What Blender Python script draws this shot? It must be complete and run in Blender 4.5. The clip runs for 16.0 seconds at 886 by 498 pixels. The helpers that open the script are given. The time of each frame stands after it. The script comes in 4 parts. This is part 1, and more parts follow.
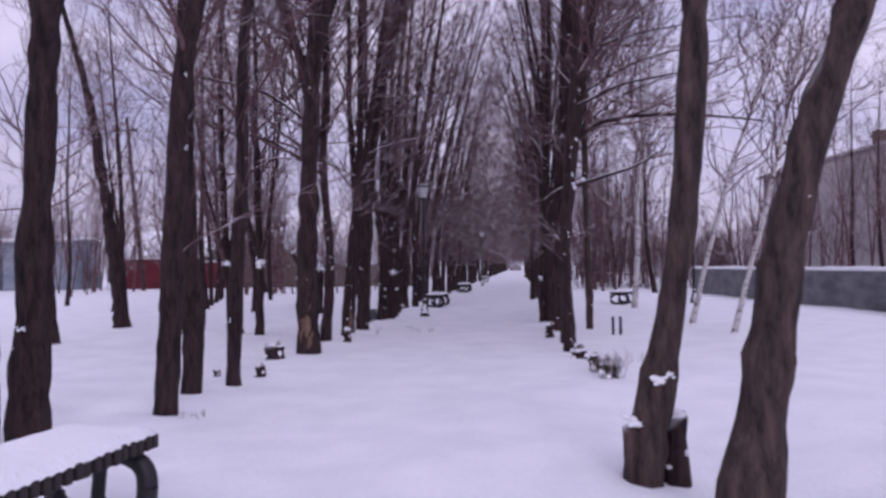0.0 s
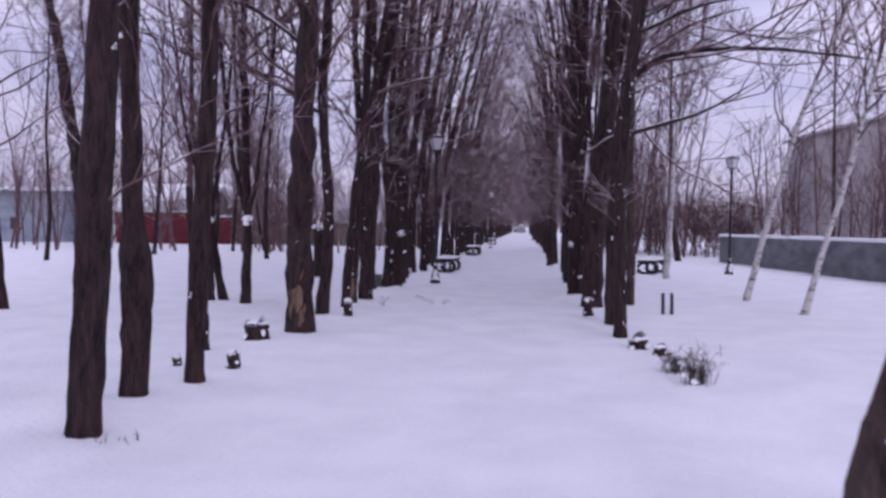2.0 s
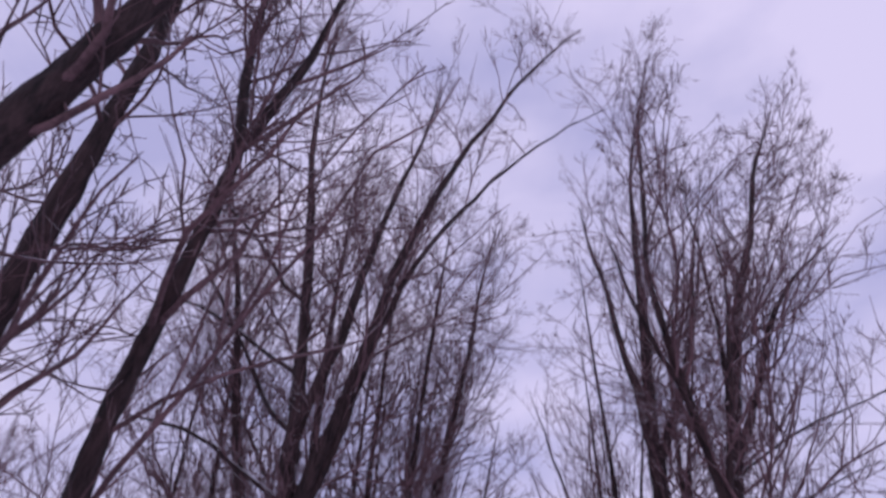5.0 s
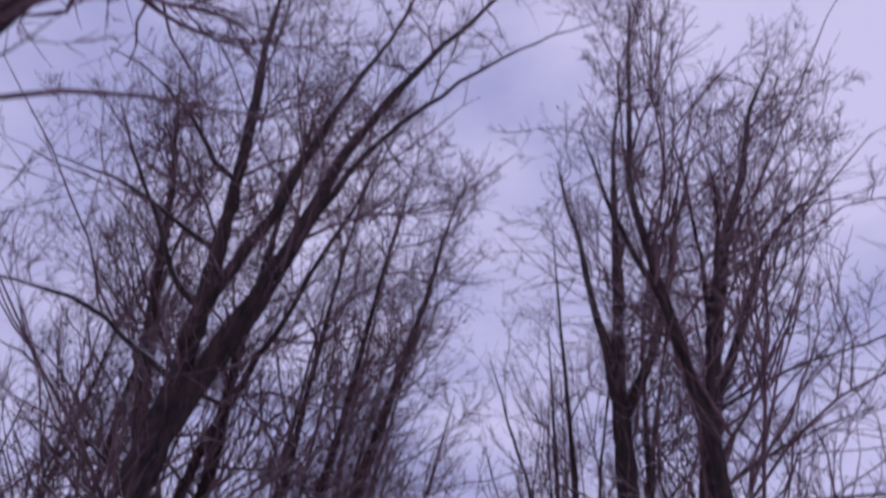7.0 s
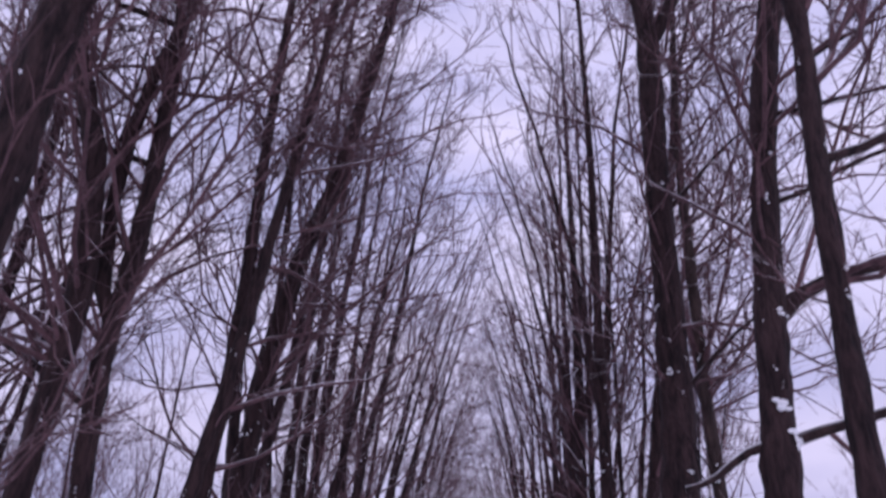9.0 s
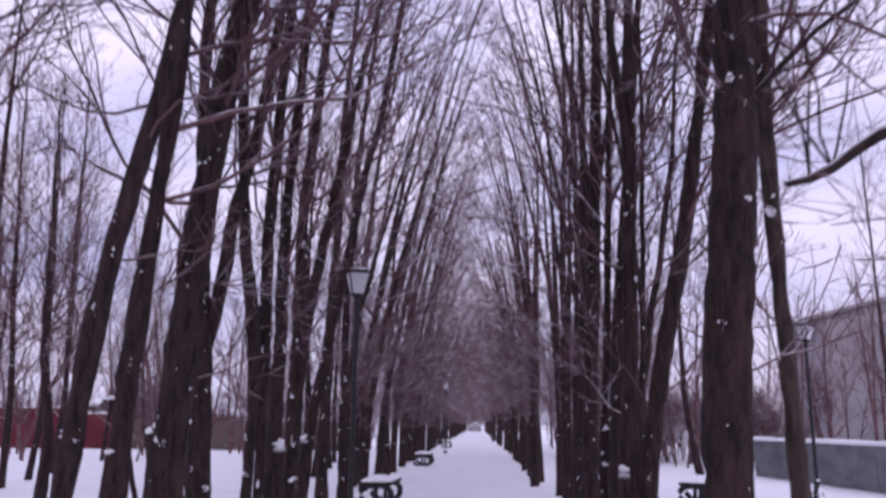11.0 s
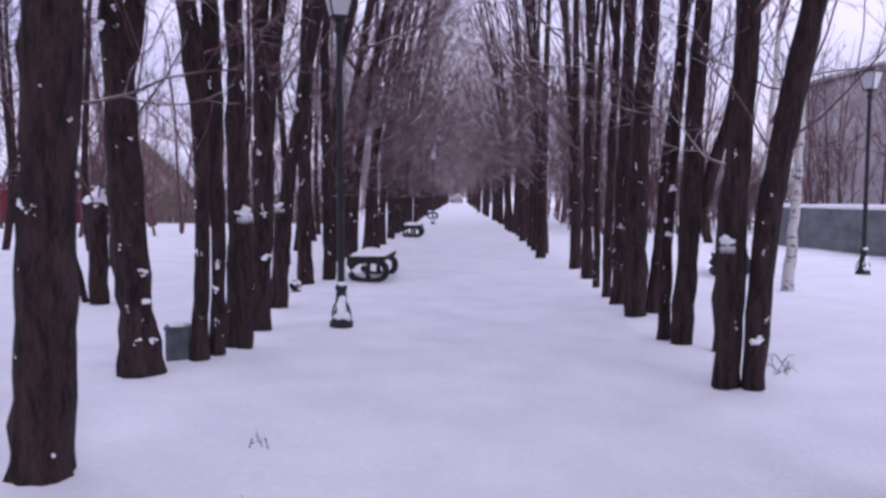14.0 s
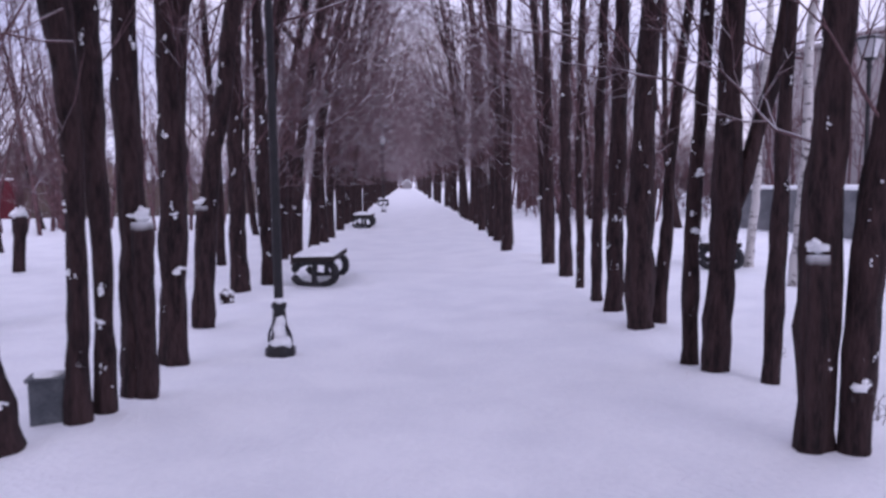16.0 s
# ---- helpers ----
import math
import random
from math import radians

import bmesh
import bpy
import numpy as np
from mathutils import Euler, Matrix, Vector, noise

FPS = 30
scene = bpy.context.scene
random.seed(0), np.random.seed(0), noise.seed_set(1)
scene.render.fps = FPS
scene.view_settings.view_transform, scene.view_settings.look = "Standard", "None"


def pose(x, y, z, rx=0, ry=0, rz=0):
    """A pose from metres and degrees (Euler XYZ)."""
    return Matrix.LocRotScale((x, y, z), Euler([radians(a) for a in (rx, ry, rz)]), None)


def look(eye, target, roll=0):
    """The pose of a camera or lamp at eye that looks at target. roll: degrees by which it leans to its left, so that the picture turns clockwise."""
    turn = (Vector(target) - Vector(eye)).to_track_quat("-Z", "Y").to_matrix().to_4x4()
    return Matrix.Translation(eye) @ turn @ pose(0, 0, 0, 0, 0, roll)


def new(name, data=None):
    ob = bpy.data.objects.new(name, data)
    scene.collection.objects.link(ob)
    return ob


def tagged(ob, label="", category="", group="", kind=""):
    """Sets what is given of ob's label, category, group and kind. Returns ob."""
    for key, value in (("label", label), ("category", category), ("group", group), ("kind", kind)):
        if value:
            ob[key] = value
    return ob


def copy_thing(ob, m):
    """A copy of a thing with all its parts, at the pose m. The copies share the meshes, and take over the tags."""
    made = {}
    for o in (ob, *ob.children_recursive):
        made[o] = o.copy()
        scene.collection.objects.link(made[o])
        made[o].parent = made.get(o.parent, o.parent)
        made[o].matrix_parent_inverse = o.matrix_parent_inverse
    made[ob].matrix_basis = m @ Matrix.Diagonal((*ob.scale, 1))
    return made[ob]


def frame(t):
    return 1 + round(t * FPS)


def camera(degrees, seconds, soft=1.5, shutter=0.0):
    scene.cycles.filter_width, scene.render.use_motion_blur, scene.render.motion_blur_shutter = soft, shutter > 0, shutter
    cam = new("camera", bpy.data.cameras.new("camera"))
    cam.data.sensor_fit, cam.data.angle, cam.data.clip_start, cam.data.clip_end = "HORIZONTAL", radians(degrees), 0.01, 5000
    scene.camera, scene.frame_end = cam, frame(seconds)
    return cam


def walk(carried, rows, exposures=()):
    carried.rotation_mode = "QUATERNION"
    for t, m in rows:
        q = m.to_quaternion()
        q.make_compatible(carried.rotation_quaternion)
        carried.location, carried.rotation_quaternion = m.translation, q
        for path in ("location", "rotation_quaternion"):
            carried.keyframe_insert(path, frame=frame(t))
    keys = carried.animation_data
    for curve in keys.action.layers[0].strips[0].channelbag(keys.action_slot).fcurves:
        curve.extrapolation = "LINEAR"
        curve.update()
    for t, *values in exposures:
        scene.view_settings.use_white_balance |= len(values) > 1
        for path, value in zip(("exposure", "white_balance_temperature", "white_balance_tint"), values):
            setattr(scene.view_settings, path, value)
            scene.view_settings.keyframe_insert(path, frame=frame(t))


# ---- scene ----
cam = camera(58.2, 16.0, soft=2.9, shutter=0.5)
PATH = [
    (0, (0.366, -0.26, 1.589), (0.169, 1.73, 1.63), -0.8),
    (0.5, (0.294, 0.386, 1.613), (0.084, 2.374, 1.664), -0.1),
    (1, (0.134, 1.065, 1.627), (-0.058, 3.055, 1.688), 0.3),
    (1.5, (-0.008, 1.754, 1.61), (-0.205, 3.744, 1.58), 0.4),
    (2, (-0.238, 2.488, 1.617), (-0.441, 4.477, 1.558), 0.6),
    (2.4, (-0.425, 3.05, 1.648), (-0.633, 5.039, 1.65), 0.85),
    (2.5, (-0.47, 3.21, 1.658), (-0.679, 5.198, 1.725), 0.9),
    (3.0, (-0.68, 3.95, 1.68), (-0.910, 5.905, 2.032), 0.9),
    (3.5, (-0.82, 4.6, 1.69), (-1.010, 6.436, 2.460), -0.1),
    (4.0, (-0.9, 5.2, 1.69), (-1.089, 6.902, 2.723), 0.7),
    (4.2, (-0.91, 5.42, 1.69), (-1.088, 7.051, 2.834), -1.3),
    (6.3, (-0.802, 7.695, 1.623), (-0.882, 8.841, 3.26), 4.1),
    (6.5, (-0.794, 7.894, 1.626), (-0.871, 9.091, 3.226), 4.0),
    (7, (-0.73, 8.434, 1.632), (-0.805, 9.761, 3.126), 3.3),
    (7.5, (-0.729, 9.005, 1.674), (-0.799, 10.462, 3.042), 2.3),
    (8, (-0.707, 9.477, 1.699), (-0.783, 11.046, 2.937), 1.8),
    (8.5, (-0.768, 9.923, 1.687), (-0.834, 11.624, 2.738), 0.7),
    (9, (-0.746, 10.362, 1.722), (-0.825, 12.126, 2.661), 0.6),
    (9.5, (-0.689, 10.775, 1.741), (-0.783, 12.593, 2.568), 0.4),
    (10, (-0.673, 11.187, 1.734), (-0.767, 13.065, 2.413), 0.4),
    (10.2, (-0.657, 11.377, 1.73), (-0.752, 13.273, 2.359), 0.5),
    (12.3, (-1.177, 13.662, 1.665), (-1.244, 15.66, 1.739), 0.2),
    (12.5, (-1.206, 13.844, 1.655), (-1.273, 15.843, 1.676), -0.2),
    (13, (-1.279, 14.346, 1.636), (-1.343, 16.344, 1.598), -0.4),
    (13.5, (-1.348, 14.748, 1.65), (-1.391, 16.746, 1.577), -0.2),
    (14, (-1.315, 15.233, 1.585), (-1.351, 17.228, 1.453), 0.0),
    (14.5, (-1.35, 15.699, 1.575), (-1.36, 17.69, 1.377), 0.1),
    (15, (-1.449, 16.178, 1.605), (-1.389, 18.165, 1.391), 0.1),
    (15.5, (-1.537, 16.729, 1.622), (-1.47, 18.72, 1.444), -0.6),
    (16, (-1.49, 17.247, 1.64), (-1.4, 19.238, 1.47), -1.0),
]
walk(cam, [(t, look(eye, target, roll)) for t, eye, target, roll in PATH],
     exposures=[(0.0, 0.11, 5830, 37), (1.0, 0.17, 5800, 36), (2.4, 0.19, 5720, 34), (3.0, 0.34, 6000, 37), (4.2, 0.12, 5870, 37), (6.3, -0.43, 5420, 40), (8.5, 0.02, 5620, 38),
                (10.2, 0.22, 5780, 37.5), (12.3, 0.58, 5860, 35.5), (14.0, 0.54, 5700, 33.5), (16.0, 0.54, 5680, 33.5)])

# ---- overcast sky and weak sun ----
SUN_UP, SUN_ROUND = 32.0, 205.0
world = bpy.data.worlds.new("overcast_sky")
scene.world = world
world.use_nodes = True
wn, wl = world.node_tree.nodes, world.node_tree.links
sky = wn.new("ShaderNodeTexSky")
sky.sky_type, sky.sun_disc = "NISHITA", False
sky.sun_elevation, sky.sun_rotation = radians(SUN_UP), radians(SUN_ROUND)
sky.air_density, sky.dust_density = 1.0, 4.0
wco = wn.new("ShaderNodeTexCoord")
wmap = wn.new("ShaderNodeMapping")
wmap.inputs["Scale"].default_value = (1.6, 1.6, 4.0)
cloud = wn.new("ShaderNodeTexNoise")
cloud.inputs["Scale"].default_value, cloud.inputs["Detail"].default_value = 2.2, 5.0
cramp = wn.new("ShaderNodeValToRGB")
cramp.color_ramp.elements[0].position, cramp.color_ramp.elements[1].position = 0.34, 0.66
cramp.color_ramp.elements[0].color = (5.3, 5.5, 6.6, 1)
cramp.color_ramp.elements[1].color = (8.5, 8.3, 8.5, 1)
wmix = wn.new("ShaderNodeMix")
wmix.data_type = "RGBA"
wmix.inputs["Factor"].default_value = 0.85
back = wn["Background"]
back.inputs["Strength"].default_value = 0.10
wl.new(wco.outputs["Generated"], wmap.inputs["Vector"])
wl.new(wmap.outputs["Vector"], cloud.inputs["Vector"])
wl.new(cloud.outputs["Fac"], cramp.inputs["Fac"])
wl.new(sky.outputs["Color"], wmix.inputs[6])
wl.new(cramp.outputs["Color"], wmix.inputs[7])
# an overcast sky is dimmer towards the horizon
wsep, wup, wdim = wn.new("ShaderNodeSeparateXYZ"), wn.new("ShaderNodeMapRange"), wn.new("ShaderNodeMix")
wup.inputs["From Max"].default_value = 0.5
wdim.data_type = "RGBA"
wdim.inputs[6].default_value, wdim.inputs[7].default_value = (0.77, 0.755, 0.765, 1), (1.03, 1.02, 1.02, 1)
wmul = wn.new("ShaderNodeMix")
wmul.data_type, wmul.blend_type = "RGBA", "MULTIPLY"
wmul.inputs["Factor"].default_value = 1.0
wl.new(wco.outputs["Generated"], wsep.inputs[0])
wl.new(wsep.outputs["Z"], wup.inputs["Value"])
wl.new(wup.outputs["Result"], wdim.inputs["Factor"])
wl.new(wmix.outputs[2], wmul.inputs[6])
wl.new(wdim.outputs[2], wmul.inputs[7])
wl.new(wmul.outputs[2], back.inputs["Color"])
sun = new("sun", bpy.data.lights.new("sun", "SUN"))
sun.data.energy, sun.data.angle, sun.data.color = 0.6, radians(25), (1.0, 0.97, 0.93)
sun.matrix_world = look((0, 0, 40), (40 * math.sin(radians(SUN_ROUND)), -40 * math.cos(radians(SUN_ROUND)), 40 - 40 * math.tan(radians(SUN_UP))))


# ---- materials ----
def material(name, dark, light, scale=(6, 6, 6), rough=0.9, bump=0.3, detail=6.0, noise_scale=1.0, fine=40.0, lo=0.35, hi=0.65, spec=0.3, metal=0.0, distance=0.02, snowy=0.0):
    """A rough natural surface: a coarse stretched noise for colour, a fine one for grain and relief."""
    m = bpy.data.materials.new(name)
    m.use_nodes = True
    n, l = m.node_tree.nodes, m.node_tree.links
    b = n["Principled BSDF"]
    co, mp = n.new("ShaderNodeTexCoord"), n.new("ShaderNodeMapping")
    mp.inputs["Scale"].default_value = scale
    a, f = n.new("ShaderNodeTexNoise"), n.new("ShaderNodeTexNoise")
    a.inputs["Scale"].default_value, a.inputs["Detail"].default_value = noise_scale, detail
    f.inputs["Scale"].default_value, f.inputs["Detail"].default_value = fine / max(scale), 4.0
    r = n.new("ShaderNodeValToRGB")
    r.color_ramp.elements[0].position, r.color_ramp.elements[1].position = lo, hi
    r.color_ramp.elements[0].color, r.color_ramp.elements[1].color = (*dark, 1), (*light, 1)
    add = n.new("ShaderNodeMath")
    add.operation = "MULTIPLY_ADD"
    add.inputs[1].default_value = 0.45
    bp = n.new("ShaderNodeBump")
    bp.inputs["Strength"].default_value, bp.inputs["Distance"].default_value = bump, distance
    l.new(co.outputs["Object"], mp.inputs["Vector"])
    l.new(mp.outputs["Vector"], a.inputs["Vector"])
    l.new(mp.outputs["Vector"], f.inputs["Vector"])
    l.new(f.outputs["Fac"], add.inputs[0])
    l.new(a.outputs["Fac"], add.inputs[2])
    sub = n.new("ShaderNodeMath")
    sub.operation = "SUBTRACT"
    sub.inputs[1].default_value = 0.22
    l.new(add.outputs[0], sub.inputs[0])
    l.new(sub.outputs[0], r.inputs["Fac"])
    if snowy:
        # thin snow lying in patches on upward faces; on twigs it doubles as haze
        ge, sx = n.new("ShaderNodeNewGeometry"), n.new("ShaderNodeSeparateXYZ")
        up, patch, both, mix = n.new("ShaderNodeMapRange"), n.new("ShaderNodeMapRange"), n.new("ShaderNodeMath"), n.new("ShaderNodeMix")
        pn = n.new("ShaderNodeTexNoise")
        pn.inputs["Scale"].default_value = 1.7
        up.inputs["From Min"].default_value, up.inputs["From Max"].default_value = 0.35, 0.7
        patch.inputs["From Min"].default_value, patch.inputs["From Max"].default_value = 0.42, 0.56
        both.operation, mix.data_type = "MULTIPLY", "RGBA"
        patch.inputs["To Max"].default_value = snowy
        mix.inputs[7].default_value = (0.80, 0.83, 0.86, 1)
        l.new(ge.outputs["Normal"], sx.inputs[0])
        l.new(sx.outputs["Z"], up.inputs["Value"])
        l.new(co.outputs["Object"], pn.inputs["Vector"])
        l.new(pn.outputs["Fac"], patch.inputs["Value"])
        l.new(up.outputs["Result"], both.inputs[0])
        l.new(patch.outputs["Result"], both.inputs[1])
        l.new(both.outputs[0], mix.inputs["Factor"])
        l.new(r.outputs["Color"], mix.inputs[6])
        l.new(mix.outputs[2], b.inputs["Base Color"])
    else:
        l.new(r.outputs["Color"], b.inputs["Base Color"])
    l.new(add.outputs[0], bp.inputs["Height"])
    l.new(bp.outputs["Normal"], b.inputs["Normal"])
    b.inputs["Roughness"].default_value, b.inputs["Metallic"].default_value = rough, metal
    b.inputs["Specular IOR Level"].default_value = spec
    return m


BARK = material("furrowed_bark", (0.008, 0.0045, 0.0052), (0.052, 0.029, 0.029), (15, 15, 3.0), 0.92, 0.9, fine=60, lo=0.3, hi=0.72, distance=0.035, snowy=0.85)
BARK_PALE = material("grey_brown_bark", (0.012, 0.0082, 0.0085), (0.088, 0.059, 0.052), (13, 13, 2.8), 0.92, 0.9, fine=60, lo=0.3, hi=0.72, distance=0.035, snowy=0.85)
# its white patches also put the paling of distant haze into the crowns
TWIG = material("twig_bark", (0.064, 0.0345, 0.038), (0.156, 0.085, 0.091), (5, 5, 5), 0.85, 0.2, snowy=0.8)
BIRCH = material("birch_bark", (0.09, 0.08, 0.078), (0.47, 0.45, 0.44), (7, 7, 14), 0.8, 0.3, lo=0.36, hi=0.46)
RAW_WOOD = material("bare_wood", (0.05, 0.03, 0.022), (0.20, 0.125, 0.085), (20, 20, 2), 0.8, 0.5)
SNOW = material("snow", (0.785, 0.81, 0.835), (0.862, 0.885, 0.898), (1.2, 1.2, 1.2), 0.75, 0.6, detail=8, fine=22, spec=0.2, distance=0.06)
PAINT = material("black_paint", (0.006, 0.006, 0.008), (0.017, 0.016, 0.019), (9, 9, 9), 0.5, 0.15, spec=0.4)
SLAT = material("dark_slat_wood", (0.010, 0.008, 0.008), (0.030, 0.024, 0.023), (25, 3, 25), 0.7, 0.4)
CONCRETE = material("grey_concrete", (0.11, 0.115, 0.125), (0.20, 0.205, 0.215), (1.1, 1.1, 2.2), 0.9, 0.4, fine=18)
RED = material("dark_red_sheet", (0.085, 0.011, 0.018), (0.135, 0.018, 0.028), (0.8, 0.8, 0.5), 0.6, 0.1, fine=8)
SHEET = material("blue_grey_sheet", (0.20, 0.24, 0.29), (0.32, 0.36, 0.41), (0.6, 0.6, 1.2), 0.6, 0.15, fine=8)
BRICK_FAR = material("weathered_planks", (0.065, 0.05, 0.045), (0.14, 0.105, 0.09), (1.5, 1.5, 0.6), 0.9, 0.2, fine=9)
PLASTER = material("grey_plaster", (0.25, 0.235, 0.245), (0.35, 0.33, 0.34), (0.35, 0.35, 0.6), 0.9, 0.2, fine=5)
TAN = material("tan_boards", (0.16, 0.12, 0.10), (0.26, 0.20, 0.165), (1.5, 1.5, 0.6), 0.9, 0.2, fine=9)
METAL_GREY = material("grey_painted_steel", (0.055, 0.062, 0.072), (0.105, 0.115, 0.13), (8, 8, 8), 0.6, 0.2, spec=0.4)
DRY = material("dry_stalks", (0.035, 0.027, 0.025), (0.10, 0.075, 0.06), (20, 20, 20), 0.9, 0.1)
WALL_DARK = material("dark_window", (0.03, 0.03, 0.035), (0.05, 0.05, 0.06), (2, 2, 2), 0.3, 0.05, spec=0.5)
GLASS = bpy.data.materials.new("frosted_lantern_glass")
GLASS.use_nodes = True
gb = GLASS.node_tree.nodes["Principled BSDF"]
gb.inputs["Base Color"].default_value, gb.inputs["Roughness"].default_value = (0.86, 0.86, 0.88, 1), 0.35
gb.inputs["Transmission Weight"].default_value = 0.55


# ---- mesh helpers ----
def mesh_from(name, verts, quads, mat, smooth=True):
    me = bpy.data.meshes.new(name)
    verts, quads = np.asarray(verts, np.float32), np.asarray(quads, np.int32)
    k = quads.shape[1]
    me.vertices.add(len(verts))
    me.vertices.foreach_set("co", verts.ravel())
    me.loops.add(quads.size)
    me.loops.foreach_set("vertex_index", quads.ravel())
    me.polygons.add(len(quads))
    me.polygons.foreach_set("loop_start", np.arange(0, quads.size, k, dtype=np.int32))
    me.polygons.foreach_set("loop_total", np.full(len(quads), k, np.int32))
    me.polygons.foreach_set("use_smooth", np.full(len(quads), smooth))
    me.update(calc_edges=True)
    me.materials.append(mat)
    return me


def part(name, data, mat, parent, label="", kind=""):
    """Links a bmesh or a mesh as one object under a thing or a part."""
    if isinstance(data, bmesh.types.BMesh):
        me = bpy.data.meshes.new(name)
        data.to_mesh(me)
        data.free()
        me.materials.append(mat)
    else:
        me = data
    ob = new(name, me)
    ob.parent = parent
    return tagged(ob, label, kind=kind)


def base(name, x, y, z, label, category, group="", kind="", turn=0.0):
    ob = new(name)
    ob.empty_display_size = 0.2
    ob.matrix_basis = pose(x, y, z, 0, 0, turn)
    return tagged(ob, label, category, group, kind)


class Soup:
    """Collects quads of many tubes."""

    def __init__(self):
        self.v, self.q, self.count = [], [], 0

    def tubes(self, P, R, n, rough=None, rng=None):
        """N tubes at once: centre lines P (N, k, 3), radii R (N, k), n sides."""
        N, k, _ = P.shape
        T = np.gradient(P, axis=1)
        T /= np.linalg.norm(T, axis=2, keepdims=True) + 1e-9
        ref = np.zeros((N, 1, 3))
        flat = np.abs(T[:, :, 2].mean(axis=1)) > 0.6
        ref[flat, 0] = (0, 1, 0)
        ref[~flat, 0] = (0, 0, 1)
        U = np.cross(T, np.broadcast_to(ref, T.shape))
        U /= np.linalg.norm(U, axis=2, keepdims=True) + 1e-9
        W = np.cross(T, U)
        a = np.arange(n) * 2 * np.pi / n
        ring = U[:, :, None] * np.cos(a)[:, None] + W[:, :, None] * np.sin(a)[:, None]
        rad = R[:, :, None, None]
        if rough is not None:
            rad = rad * (1 + rough[..., None])
        V = P[:, :, None] + ring * rad
        i = np.arange(N)[:, None, None] * k * n + np.arange(k - 1)[None, :, None] * n
        j, j2 = np.arange(n)[None, None, :], (np.arange(n)[None, None, :] + 1) % n
        Q = np.stack([i + j, i + j2, i + n + j2, i + n + j], -1).reshape(-1, 4) + self.count
        self.v.append(V.reshape(-1, 3))
        self.q.append(Q)
        self.count += N * k * n

    def mesh(self, name, mat, smooth=True):
        return mesh_from(name, np.concatenate(self.v), np.concatenate(self.q), mat, smooth)


def unit(v):
    return v / (np.linalg.norm(v, axis=-1, keepdims=True) + 1e-9)


def grow(O, D, L, k, lift, crook, rng):
    """Centre lines of N shoots from origins O along D with lengths L: they wander and bend upwards."""
    N = len(O)
    P = np.zeros((N, k, 3))
    P[:, 0] = O
    d = unit(D)
    for i in range(1, k):
        d = unit(d + rng.normal(0, crook, (N, 3)) + np.array((0, 0, lift)))
        P[:, i] = P[:, i - 1] + d * (L / (k - 1))[:, None]
    return P


def along(P, idx, f):
    """Points and directions on the lines P[idx] at fractions f."""
    k = P.shape[1]
    s = f * (k - 1)
    i = np.minimum(s.astype(int), k - 2)
    w = (s - i)[:, None]
    a, b = P[idx, i], P[idx, i + 1]
    return a * (1 - w) + b * w, unit(b - a)


def side_dirs(T, angle, rng, bias=(0, 0, 0)):
    """Directions that leave T by an angle, all round, drawn towards bias."""
    N = len(T)
    r = rng.normal(0, 1, (N, 3)) + np.array(bias)
    r -= (r * T).sum(1, keepdims=True) * T
    return unit(T * np.cos(angle)[:, None] + unit(r) * np.sin(angle)[:, None])


def smooth_line(pts, step, rng, wob=0.02, soft=0.09):
    """A soft line through a few points, resampled, with a slight wander."""
    p = np.array(pts, float)
    d = np.concatenate([[0], np.cumsum(np.linalg.norm(np.diff(p, axis=0), axis=1))])
    n = max(5, int(d[-1] / step) + 1)
    s = np.linspace(0, d[-1], n * 3)
    q = np.stack([np.interp(s, d, p[:, i]) for i in range(3)], 1)
    w = max(3, int(len(s) * soft))
    pad = np.concatenate([np.repeat(q[:1], w, 0) + (q[:1] - q[w:0:-1]) * 0.999, q, np.repeat(q[-1:], w, 0)])
    ker = np.ones(2 * w + 1) / (2 * w + 1)
    sm = np.stack([np.convolve(pad[:, i], ker, "valid") for i in range(3)], 1)[: len(q)]
    sm[0] = q[0]
    out = sm[np.linspace(0, len(sm) - 1, n).astype(int)]
    drift = np.cumsum(rng.normal(0, wob, (n, 3)), axis=0) * np.array((1, 1, 0.2))
    drift -= np.linspace(0, 1, n)[:, None] * drift[-1]
    out[1:] += drift[1:] * 0.6
    return out


def icosphere(sub):
    bm = bmesh.new()
    bmesh.ops.create_icosphere(bm, subdivisions=sub, radius=1)
    v = np.array([x.co[:] for x in bm.verts])
    f = np.array([[x.index for x in fc.verts] for fc in bm.faces])
    bm.free()
    return v, f


ICO = icosphere(2)
ICO_LOW = icosphere(1)


def blobs(name, spots, mat, rng, ball=None):
    """One mesh of small uneven lumps: spots of (x, y, z, rx, ry, rz)."""
    ball = ball or ICO
    V, F = [], []
    for i, (x, y, z, a, b, c) in enumerate(spots):
        v = ball[0] * (1 + 0.22 * np.sin(ball[0][:, [0]] * 5 + rng.uniform(0, 6)) * np.sin(ball[0][:, [1]] * 4 + rng.uniform(0, 6)) + rng.normal(0, 0.10, (len(ball[0]), 1)))
        V.append(v * (a, b, c) + (x, y, z))
        F.append(ball[1] + i * len(ball[0]))
    return mesh_from(name, np.concatenate(V), np.concatenate(F), mat)


def box(bm, x0, x1, y0, y1, z0, z1, bevel=0.0):
    r = bmesh.ops.create_cube(bm, size=1.0, matrix=Matrix.Translation(((x0 + x1) / 2, (y0 + y1) / 2, (z0 + z1) / 2)) @ Matrix.Diagonal((x1 - x0, y1 - y0, z1 - z0, 1)))
    if bevel:
        edges = list({e for v in r["verts"] for e in v.link_edges})
        bmesh.ops.bevel(bm, geom=edges, offset=bevel, segments=2, affect="EDGES", profile=0.6)


